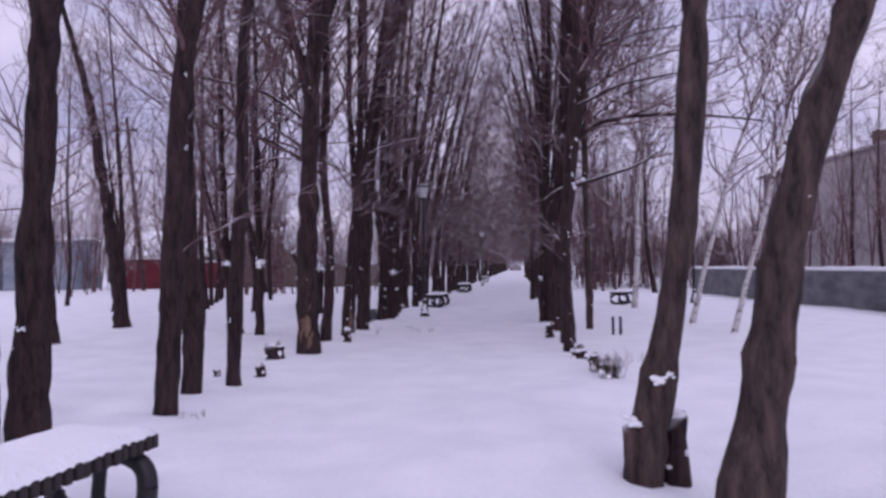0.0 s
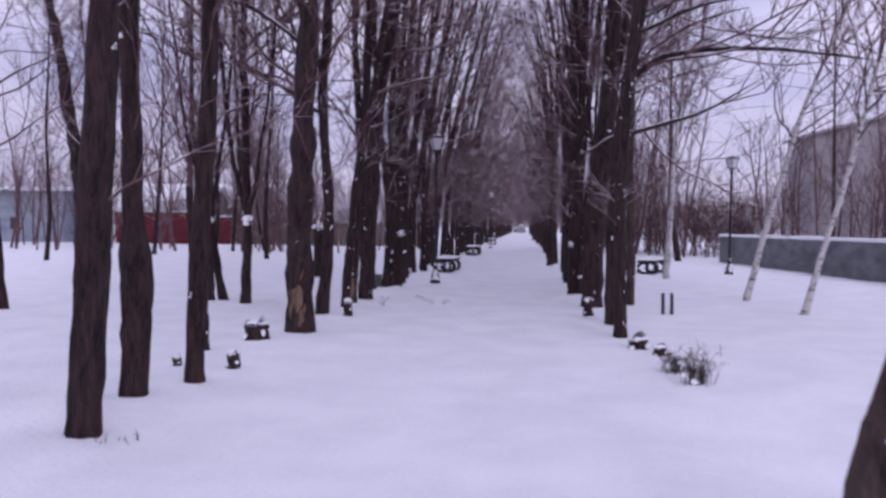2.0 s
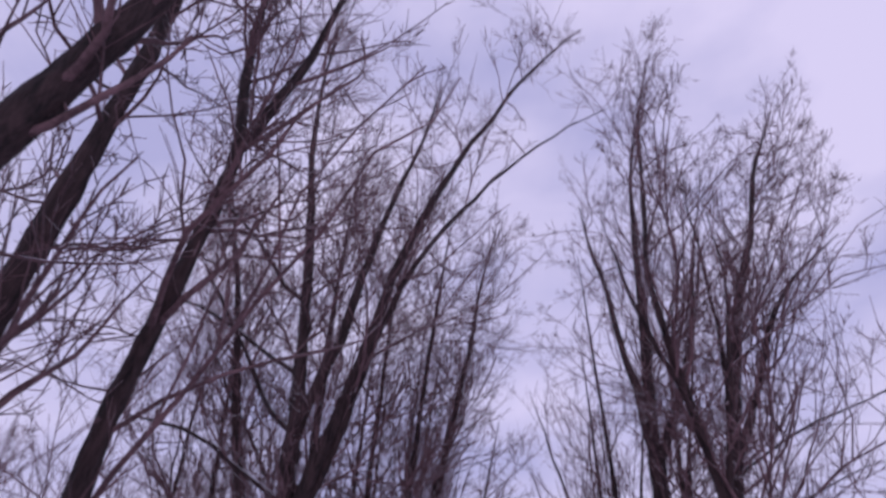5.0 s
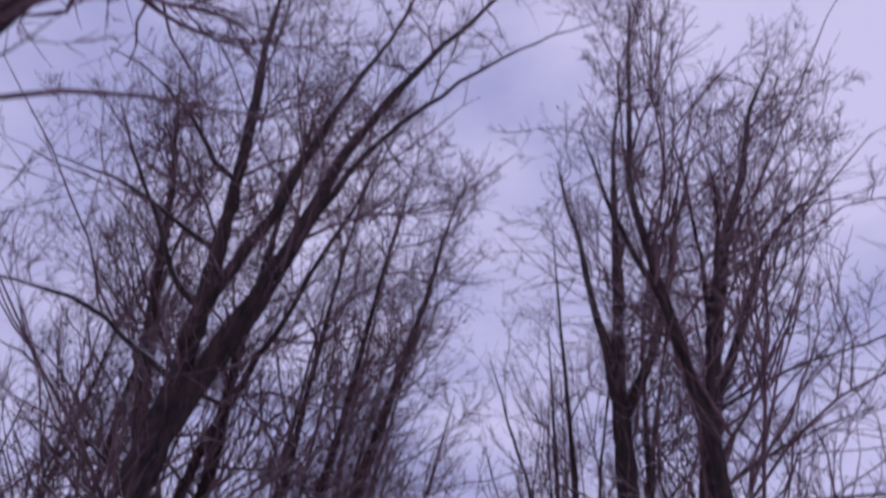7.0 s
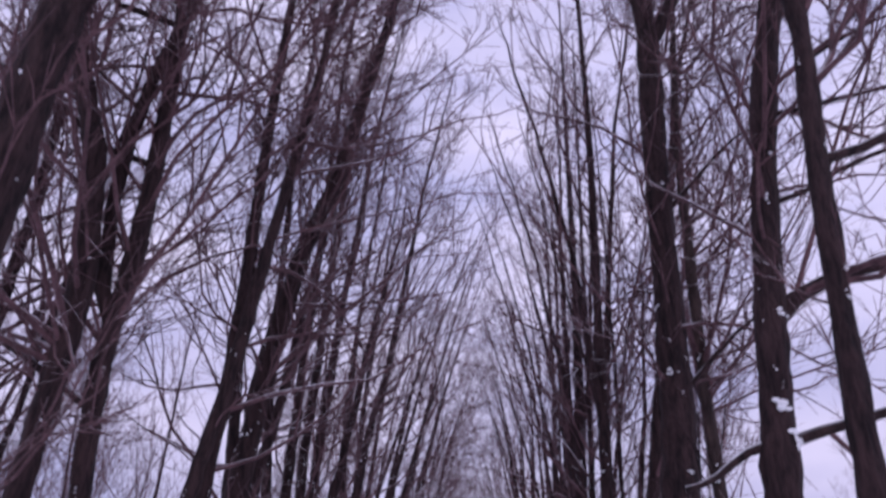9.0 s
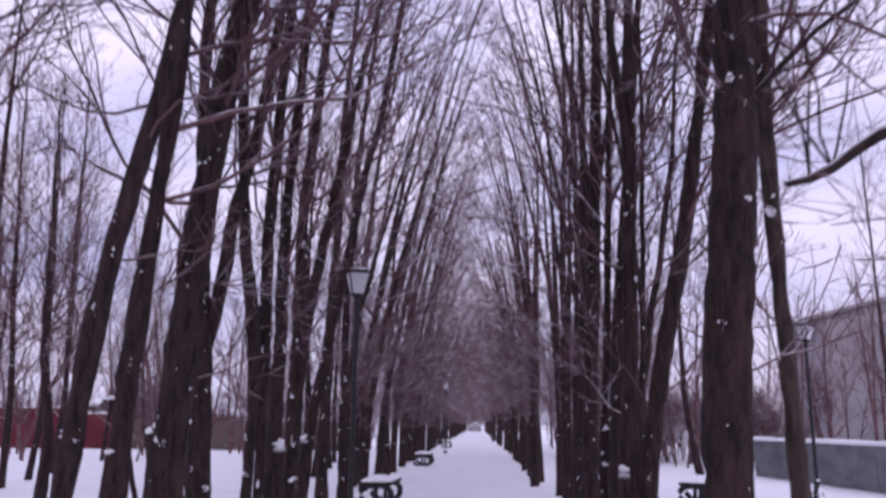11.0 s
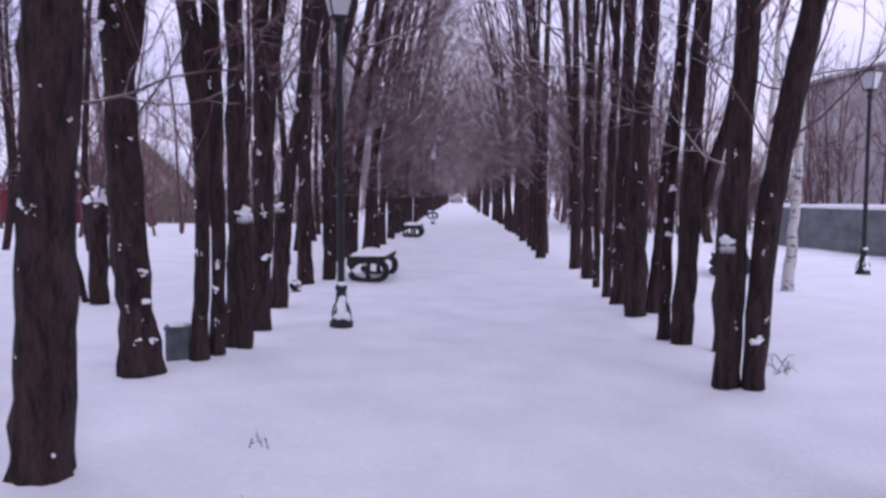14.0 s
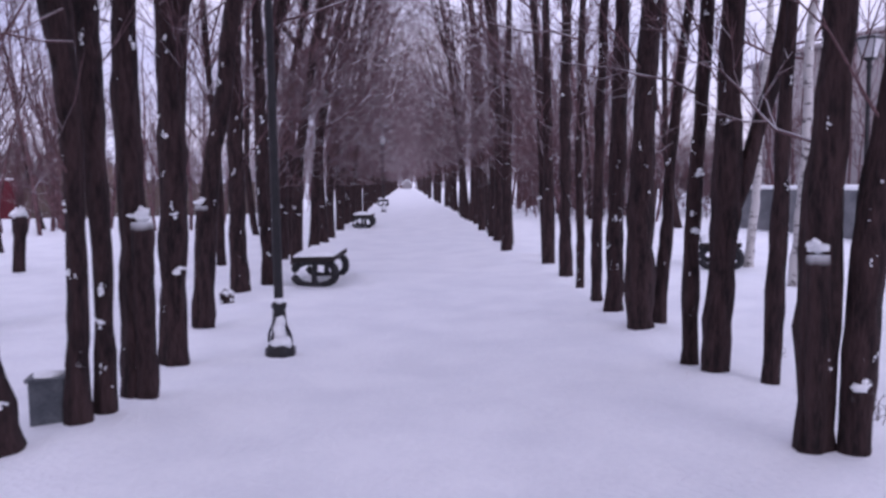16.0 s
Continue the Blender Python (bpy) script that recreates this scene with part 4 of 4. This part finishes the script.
stump(1.58, 6.36, 0.1, 0.56, 1, "tall cut stump beside a tree, patched with snow")
stump(-3.92, 13.2, 0.16, 0.24, 2)
stump(-3.45, 11.05, 0.075, 0.17, 3)
stump(-4.13, 11.1, 0.05, 0.12, 4)
stump(1.3, 13.3, 0.13, 0.14, 5)
stump(1.5, 12.8, 0.08, 0.12, 6)
stump(-3.35, 16.4, 0.08, 0.28, 7)
stump(-3.99, 28.3, 0.09, 0.14, 8)
stump(0.95, 17.2, 0.09, 0.3, 9)
stump(-4.3, 12.3, 0.06, 0.5, 10)


# ---- dry weeds sticking out of the snow ----
def weed(x, y, h, n, seed, snowy=0, wide=0.12, splay=0.45):
    q = np.random.default_rng(seed)
    root = base("dry_weed", x, y, float(ground_z(x, y)), "dry weed stalks sticking out of snow", "weed", "dry weeds")
    s = Soup()
    o = np.concatenate([q.normal(0, wide, (n, 2)), np.full((n, 1), -0.02)], 1)
    P = grow(o, unit(q.normal(0, splay, (n, 3)) + np.array((0, 0, 1))), h * q.uniform(0.5, 1.1, n), 5, 0.0, 0.15, q)
    s.tubes(P, np.tile(np.linspace(0.004, 0.002, 5), (n, 1)), 4)
    o, d = along(P, q.integers(0, n, n * 3), q.uniform(0.4, 1, n * 3))
    s.tubes(grow(o, side_dirs(d, q.uniform(0.5, 1.1, n * 3), q), q.uniform(0.03, 0.12, n * 3) * (h / 0.3), 3, 0, 0.1, q), np.tile((0.0025, 0.002, 0.0015), (n * 3, 1)), 3)
    part("tuft", s.mesh("tuft", DRY), DRY, root, "thin dry stalks", "stuff")
    if snowy:
        part("snow", blobs("snow", [(q.normal(0, wide), q.normal(0, wide), q.uniform(0.03, h * 0.7), *q.uniform(0.02, 0.05, 3)) for _ in range(snowy)], SNOW, q), SNOW, root, "snow caught in dry stalks", "stuff")


weed(1.58, 11.0, 0.34, 80, 1, 14, 0.06, 0.2)
weed(1.45, 11.6, 0.26, 60, 2, 5, 0.06, 0.25)
weed(1.75, 5.0, 0.2, 14, 3, 2)
weed(-2.05, 18.9, 0.22, 5, 4, 0, 0.08)
weed(-1.85, 19.2, 0.16, 4, 5, 0, 0.06)
weed(1.55, 22.2, 0.24, 8, 6, 0, 0.05)
weed(1.7, 24.0, 0.35, 6, 7, 0, 0.06)
weed(-3.2, 8.1, 0.1, 8, 8, 0, 0.08)
weed(2.1, 13.0, 0.2, 10, 9, 0, 0.15)
weed(-2.62, 20.25, 0.11, 4, 11, 0, 0.08)
weed(-3.05, 18.55, 0.25, 3, 10, 0, 0.05)


# ---- street lamps ----
def street_lamp():
    root = base("street_lamp", 0, 0, 0, "black iron street lamp with a four-sided lantern", "street lamp", "street lamps")
    part("foot", mesh_from("foot", *lathe([(0.02, -0.08), (0.15, -0.08), (0.15, 0.04), (0.135, 0.055), (0.10, 0.10), (0.085, 0.2), (0.07, 0.33), (0.06, 0.42), (0.075, 0.44), (0.075, 0.48), (0.05, 0.50), (0.04, 0.52)], 8), PAINT), PAINT, root, "bell-shaped iron foot")
    q = np.random.default_rng(3)
    for k in range(4):
        a = radians(45 + 90 * k)
        s = Soup()
        u = np.linspace(0, 1, 12)
        rr = 0.055 + 0.075 * (1 - u) ** 1.5 + 0.02 * np.sin(u * 6.3)
        s.tubes(np.stack([rr * math.cos(a), rr * math.sin(a), 0.09 + 0.34 * u], 1)[None], np.full((1, 12), 0.013), 6)
        part("scroll", s.mesh("scroll", PAINT), PAINT, root)
    part("pole", mesh_from("pole", *lathe([(0.046, 0.46), (0.045, 0.9), (0.043, 1.6), (0.04, 2.6), (0.037, 3.55), (0.06, 3.58), (0.06, 3.62), (0.035, 3.66), (0.05, 3.7), (0.09, 3.73), (0.02, 3.74)], 16), PAINT), PAINT, root)
    lantern = part("lantern", mesh_from("lantern", *lathe([(0.02, 3.72), (0.14, 3.73), (0.15, 3.757), (0.03, 3.758)], 4), PAINT, False), PAINT, root)
    lo, hi, z0, z1 = 0.095, 0.165, 3.757, 4.09
    for k in range(4):
        a = radians(90 * k)
        R = Matrix.Rotation(a, 4, "Z")
        bm = bmesh.new()
        vs = [bm.verts.new(R @ Vector(p)) for p in ((-lo, -lo, z0), (lo, -lo, z0), (hi, -hi, z1), (-hi, -hi, z1), (-lo, -lo + 0.006, z0), (lo, -lo + 0.006, z0), (hi, -hi + 0.006, z1), (-hi, -hi + 0.006, z1))]
        for f in ((0, 1, 2, 3), (5, 4, 7, 6), (4, 5, 1, 0), (3, 2, 6, 7), (1, 5, 6, 2), (4, 0, 3, 7)):
            bm.faces.new([vs[i] for i in f])
        part("pane", bm, GLASS, lantern, "pale frosted glass pane")
        s = Soup()
        for sx in (-1,):
            s.tubes(np.array([[R @ Vector((sx * lo, -lo, z0 - 0.01)), R @ Vector((sx * (lo + hi) / 2, -(lo + hi) / 2, (z0 + z1) / 2)), R @ Vector((sx * hi, -hi, z1 + 0.01))]]), np.full((1, 3), 0.011), 6)
        part("bar", s.mesh("bar", PAINT), PAINT, lantern)
    cap = mesh_from("cap", *lathe([(0.05, 4.085), (0.265, 4.085), (0.27, 4.105), (0.22, 4.13), (0.06, 4.175), (0.03, 4.18), (0.03, 4.21), (0.002, 4.225)], 4), PAINT, False)
    part("cap", cap, PAINT, lantern, "flat black lantern roof")
    q = np.random.default_rng(4)
    part("snow", blobs("snow", [(0.0, -0.07, 0.11, 0.11, 0.075, 0.06), (-0.02, -0.06, 0.2, 0.075, 0.05, 0.1), (0.0, -0.055, 0.3, 0.05, 0.035, 0.07), (0.0, -0.04, 0.51, 0.055, 0.05, 0.03), (0.08, 0.03, 0.12, 0.05, 0.07, 0.05), (0, 0, 4.17, 0.13, 0.13, 0.025)], SNOW, q), SNOW, root, "snow piled on the foot and roof", "stuff")
    return root


lamp = street_lamp()
lamp.matrix_basis = pose(-2.75, 25.0, 0.0, 0, 0, 20)
copy_thing(lamp, pose(7.03, 31.7, 0.0, 0, 0.6, 35))
copy_thing(lamp, pose(-2.75, 62.0, 0.0, 0, 0, 10))


# ---- benches ----
def bench(length, seed):
    """Backless park bench along y: cross slats on two iron hoops, snow on top."""
    q = np.random.default_rng(seed)
    root = base("park_bench", 0, 0, 0, "black park bench with crosswise slats under thick snow", "bench", "park benches")
    wide, seat = 0.68, 0.47
    for yy in (0.16, length - 0.16):
        u = np.linspace(0, 2 * np.pi, 33)
        hoop = np.stack([0.33 * np.sign(np.cos(u)) * np.abs(np.cos(u)) ** 0.75, np.full(33, yy), 0.215 + 0.185 * np.sign(np.sin(u)) * np.abs(np.sin(u)) ** 0.7], 1)
        s = Soup()
        s.tubes(hoop[None], (0.057 + 0.01 * np.cos(2 * u))[None], 10)
        fr = part("hoop_frame", s.mesh("hoop_frame", PAINT), PAINT, root, "rounded cast-iron hoop")
        s = Soup()
        s.tubes(np.array([[(0, yy, 0.02), (-0.015, yy, 0.15), (0.0, yy, 0.3), (0.0, yy, 0.41)]]), np.array([[0.06, 0.045, 0.045, 0.06]]), 8)
        part("strut", s.mesh("strut", PAINT), PAINT, fr)
    s = Soup()
    for sx in (-0.2, 0.2):
        s.tubes(np.array([[(sx, 0.05, 0.405), (sx, length - 0.05, 0.405)]]), np.full((1, 2), 0.018), 6)
    part("rail", s.mesh("rail", PAINT), PAINT, root)
    n = int(length / 0.085)
    bm = bmesh.new()
    box(bm, -wide / 2, wide / 2, 0, 0.062, 0.415, 0.50, 0.016)
    me = bpy.data.meshes.new("slat")
    bm.to_mesh(me)
    bm.free()
    me.materials.append(SLAT)
    for i in range(n):
        o = new("slat", me)
        o.parent = root
        o.location = (q.normal(0, 0.004), i * length / n, q.normal(0, 0.003))
    # snow blanket
    k, m = 14, 34
    X, Y = np.meshgrid(np.linspace(-0.33, 0.33, k), np.linspace(0.01, length - 0.02, m), indexing="ij")
    edge = np.clip(np.minimum.reduce([X + 0.33, 0.33 - X, (Y - 0.01), (length - 0.02 - Y)]) / 0.07, 0, 1) ** 0.5
    Z = 0.495 + edge * (0.065 + 0.012 * lumps(X * 3, Y * 3 + seed, 0.5, 8))
    V = np.concatenate([np.stack([X, Y, Z], -1).reshape(-1, 3), np.stack([X, Y, np.full_like(X, 0.49)], -1).reshape(-1, 3)])
    a, b = np.meshgrid(np.arange(k - 1), np.arange(m - 1), indexing="ij")
    Q = np.stack([a * m + b, (a + 1) * m + b, (a + 1) * m + b + 1, a * m + b + 1], -1).reshape(-1, 4)
    part("snow_blanket", mesh_from("snow_blanket", V, np.concatenate([Q, Q[:, ::-1] + k * m]), SNOW), SNOW, root, "even layer of snow on the seat")
    return root


bn = bench(1.85, 1)
bn.matrix_basis = pose(-2.47, 2.93, -0.02, 0, 0, -4.4) @ Matrix.Diagonal((1, 1, 1.1, 1))
b2 = bench(1.65, 2)
b2.matrix_basis = pose(-3.0, 30.0, -0.03, 0, 0, -3)
copy_thing(b2, pose(-3.1, 46.2, -0.03, 0, 0, -2))
copy_thing(b2, pose(4.05, 31.0, -0.03, 0, 0, -20))
copy_thing(b2, pose(-3.05, 72.0, -0.03, 0, 0, 3))


# ---- litter bin, posts, fence, wall, buildings ----
lb = base("litter_bin", -4.02, 22.85, -0.03, "small grey steel litter bin with snow on top", "litter bin", turn=12)
bm = bmesh.new()
box(bm, -0.115, 0.115, -0.1, 0.1, 0.0, 0.36, 0.015)
part("body", bm, METAL_GREY, lb)
bm = bmesh.new()
box(bm, -0.13, 0.13, -0.115, 0.115, 0.34, 0.365, 0.006)
part("rim", bm, METAL_GREY, lb)
part("snow", blobs("snow", [(0, 0, 0.365, 0.11, 0.095, 0.04)], SNOW, np.random.default_rng(2)), SNOW, lb, "flat cap of snow")

for px in (2.34, 2.5):
    s = Soup()
    s.tubes(np.array([[(0, 0, -0.1), (0.005, 0, 0.2), (0, 0, 0.42), (0, 0, 0.43)]]), np.array([[0.032, 0.032, 0.031, 0.004]]), 8)
    po = new("short_post", s.mesh("short_post", PAINT))
    po.location = (px, 17.6, -0.02)
    tagged(po, "short dark post standing in open snow", "post", "short posts")

wall_root = tagged(new("garden_wall"), "long low grey concrete wall capped with snow", "wall", kind="structure")
w0, w1 = Vector((13.6, 6.0, 0)), Vector((9.35, 42.5, 0))
wd = (w1 - w0).normalized()
wr = math.degrees(math.atan2(wd.y, wd.x))
wlen = (w1 - w0).length
wall_root.matrix_basis = pose(w0.x, w0.y, -0.05, 0, 0, wr)
npan = 15
for i in range(npan):
    bm = bmesh.new()
    box(bm, i * wlen / npan + 0.012, (i + 1) * wlen / npan - 0.012, -0.12, 0.12, -0.1, 1.27 + 0.012 * math.sin(i * 2.3), 0.01)
    part("panel", bm, CONCRETE, wall_root)
bm = bmesh.new()
box(bm, 0, wlen, -0.09, 0.09, -0.1, 1.22)
part("core", bm, CONCRETE, wall_root)
X = np.linspace(-0.05, wlen + 0.05, 160)
prof = np.array([(-0.15, 0), (-0.15, 0.07), (-0.08, 0.12), (0.02, 0.135), (0.1, 0.11), (0.15, 0.06), (0.15, 0)])
wob = 1 + 0.18 * lumps(X, X * 0 + 3, 0.9, 9)
V = np.stack([np.repeat(X, 7), np.tile(prof[:, 0], 160), 1.275 + (prof[:, 1][None] * wob[:, None]).ravel()], 1)
a, b = np.meshgrid(np.arange(159), np.arange(6), indexing="ij")
part("snow_cap", mesh_from("snow_cap", V, np.stack([a * 7 + b, (a + 1) * 7 + b, (a + 1) * 7 + b + 1, a * 7 + b + 1], -1).reshape(-1, 4), SNOW), SNOW, wall_root, "thick strip of snow on the wall")

# red sheet fence with ribs
fence = base("sheet_fence", -32.15, 62.0, -0.1, "dark red profiled sheet fence behind the gardens", "fence")
for i in range(11):
    bm = bmesh.new()
    top = 2.55 - 0.35 * (i > 7)
    prof = [(i * 0.85 + j * 0.17 + dx, -0.035 if up else -0.005) for j in range(5) for dx, up in ((0.0, 0), (0.05, 0), (0.07, 1), (0.13, 1), (0.15, 0))] + [(i * 0.85 + 0.845, -0.005)]
    ring = prof + [(px, 0.012) for px, _ in prof[::-1]]
    lo, hi = [bm.verts.new((px, py, 0)) for px, py in ring], [bm.verts.new((px, py, top)) for px, py in ring]
    for a in range(len(ring)):
        b = (a + 1) % len(ring)
        bm.faces.new((lo[a], lo[b], hi[b], hi[a]))
    bm.faces.new(hi)
    bm.faces.new(lo[::-1])
    part("sheet", bm, RED, fence)
part("snow", blobs("snow", [(0.85 * i + 0.4, 0, 2.6 - 0.35 * (i > 7), 0.5, 0.1, 0.06) for i in range(11)], SNOW, np.random.default_rng(6)), SNOW, fence, "line of snow on the fence", "stuff")
plank = base("plank_fence", -22.6, 62.5, -0.1, "weathered brown plank fence beyond the gardens", "fence")
bm = bmesh.new()
box(bm, 0, 0.2, -0.015, 0.015, 0, 1.9, 0.004)
pme = bpy.data.meshes.new("plank")
bm.to_mesh(pme)
bm.free()
pme.materials.append(BRICK_FAR)
pq = np.random.default_rng(8)
for i in range(70):
    o = new("plank", pme)
    o.parent = plank
    o.location = (i * 0.215, pq.normal(0, 0.01), pq.normal(-0.04, 0.04))


def house(name, x, y, w, d, eave, ridge, wall_mat, label, turn=0.0, windows=(), chimney=None, gable_front=False, snow_roof=True):
    root = base(name, x, y, -0.1, label, "building", turn=turn)
    bm = bmesh.new()
    if gable_front:
        pts = [(0, 0), (w, 0), (w, eave), (w / 2, ridge), (0, eave)]
        f = [bm.verts.new((px, 0, pz)) for px, pz in pts]
        k = [bm.verts.new((px, d, pz)) for px, pz in pts]
    else:
        pts = [(0, 0), (d, 0), (d, eave), (d / 2, ridge), (0, eave)]
        f = [bm.verts.new((0, py, pz)) for py, pz in pts][::-1]
        k = [bm.verts.new((w, py, pz)) for py, pz in pts][::-1]
    bm.faces.new(f)
    bm.faces.new(k[::-1])
    for i in range(5):
        j = (i + 1) % 5
        bm.faces.new((f[j], f[i], k[i], k[j]))
    part("wall", bm, wall_mat, root)
    for sgn in (0, 1):
        bm = bmesh.new()
        half = (w if gable_front else d) / 2
        t, o = 0.22, 0.4
        slope = (ridge - eave) / half
        e = [(-o, eave - slope * o), (half, ridge)] if sgn == 0 else [(half, ridge), (2 * half + o, eave - slope * o)]
        vs = []
        for dd in ((-o), (d if gable_front else w) + o):
            for (aa, zz) in e:
                for up in (0.01, t):
                    vs.append(bm.verts.new((aa, dd, zz + up) if gable_front else (dd, aa, zz + up)))
        bmesh.ops.convex_hull(bm, input=vs)
        part("roof", bm, SNOW if snow_roof else PLASTER, root, "roof slope under snow" if snow_roof else "")
    for (wx, wz, ww, wh) in windows:
        bm = bmesh.new()
        box(bm, wx, wx + ww, -0.03, 0.05, wz, wz + wh)
        win = part("window", bm, PLASTER, root)
        bm = bmesh.new()
        box(bm, wx + 0.08, wx + ww - 0.08, -0.04, 0.0, wz + 0.08, wz + wh - 0.08)
        part("pane", bm, WALL_DARK, win)
    if chimney:
        bm = bmesh.new()
        box(bm, chimney[0] - 0.4, chimney[0] + 0.4, d * 0.3, d * 0.3 + 0.8, eave, chimney[1], 0.03)
        part("chimney", bm, BRICK_FAR, root)
    return root


shed = house("garage", -46.0, 62.0, 9.5, 4.5, 4.15, 4.3, SHEET, "pale blue-grey sheet metal garage with snow on top", windows=((5.0, 1.0, 0.9, 1.1),))
for i in range(9):
    bm = bmesh.new()
    box(bm, 6.15 + i * 0.365, 6.44 + i * 0.365, -0.035, 0.01, 0.1, 3.9, 0.008)
    part("panel", bm, SHEET, shed)
bm = bmesh.new()
box(bm, 0.6, 3.4, -0.05, 0.01, 0.1, 2.9, 0.01)
part("door", bm, METAL_GREY, shed)
house("cottage", -35.0, 68.0, 7.5, 7.0, 3.0, 5.0, BRICK_FAR, "low cottage with a snow-covered roof behind the fence")
house("cottage", -28.0, 74.0, 7.0, 8.0, 2.6, 6.0, TAN, "brown wooden cottage with a steep snowy gable", gable_front=True)
house("apartment_building", 19.5, 60.0, 30.0, 5.0, 8.2, 12.0, PLASTER, "large hazy grey building with a pitched roof", gable_front=True, snow_roof=False, chimney=(7.6, 11.3))
# pale gabled block added to give the bright spot at the vanishing point
house("bright_end_block", -2.2, 206.0, 2.0, 2.0, 1.3, 2.2, PLASTER, "small pale gabled block added for a bright spot at avenue end", gable_front=True)

pole = base("utility_pole", -28.4, 58.0, -0.1, "tall wooden utility pole with crossarm beyond the gardens", "utility pole")
s = Soup()
s.tubes(np.array([[(0, 0, 0), (-0.5, 0, 5), (-1.3, 0, 13.4)]]), np.array([[0.16, 0.14, 0.11]]), 10)
part("shaft", s.mesh("shaft", BARK_PALE), BARK_PALE, pole)
bm = bmesh.new()
box(bm, -2.1, -0.4, -0.06, 0.06, 12.3, 12.45, 0.01)
part("crossarm", bm, BARK_PALE, pole)
for i in range(3):
    part("insulator", mesh_from("insulator", lathe([(0.02, 12.44), (0.06, 12.46), (0.05, 12.6), (0.01, 12.62)], 8)[0] + (-1.95 + 0.7 * i, 0, 0), lathe([(0.02, 12.44), (0.06, 12.46), (0.05, 12.6), (0.01, 12.62)], 8)[1], PLASTER), PLASTER, pole)


# ---- far woods ----
def woods(name, x0, x1, y0, y1, n, h, seed, label):
    q = np.random.default_rng(seed)
    s = Soup()
    O = np.stack([q.uniform(x0, x1, n), q.uniform(y0, y1, n), np.full(n, -0.3)], 1)
    L = h * q.uniform(0.5, 1.1, n)
    P = grow(O, unit(q.normal(0, 0.1, (n, 3)) + np.array((0, 0, 1))), L, 6, 0.05, 0.06, q)
    s.tubes(P, (L * 0.0095)[:, None] * np.linspace(1, 0.2, 6)[None], 5)
    m = n * 11
    idx = q.integers(0, n, m)
    f = q.uniform(0.15, 0.95, m)
    o, d = along(P, idx, f)
    P2 = grow(o, side_dirs(d, q.uniform(0.5, 1.0, m), q), L[idx] * (1.1 - f) * 0.4 + 0.3, 4, 0.12, 0.12, q)
    s.tubes(P2, np.tile(np.linspace(0.021, 0.009, 4), (m, 1)), 3)
    m3 = m * 3
    o, d = along(P2, q.integers(0, m, m3), q.uniform(0.2, 1, m3))
    s.tubes(grow(o, side_dirs(d, q.uniform(0.4, 0.9, m3), q), q.uniform(0.5, 1.5, m3), 2, 0.1, 0.1, q), np.tile((0.012, 0.007), (m3, 1)), 3)
    tagged(new(name, s.mesh(name, TWIG)), label, "woods", kind="stuff")


woods("far_woods", -110, -8, 78, 120, 260, 9.0, 1, "distant bare brown woods on the horizon")
woods("far_woods", 6, 90, 84, 125, 230, 8.0, 2, "distant bare brown woods on the horizon")
woods("far_woods", -14, 11, 207, 232, 210, 12.0, 5, "distant bare woods closing the end of the avenue")
woods("far_thicket", 4, 16, 48, 62, 120, 3.6, 3, "brown bare thicket beyond the wall")
woods("far_thicket", -40, -7, 63.5, 66.5, 110, 4.0, 4, "brown bare thicket behind the fence")
woods("garden_woods", -50, -9, 44, 60, 95, 9.5, 6, "thin bare garden trees in front of the cottages")
woods("garden_woods", 13, 46, 43, 58, 95, 9.0, 7, "thin bare trees in front of the grey building")
woods("garden_woods", 4.5, 10, 46, 84, 70, 10.0, 8, "thin bare trees beside the avenue")
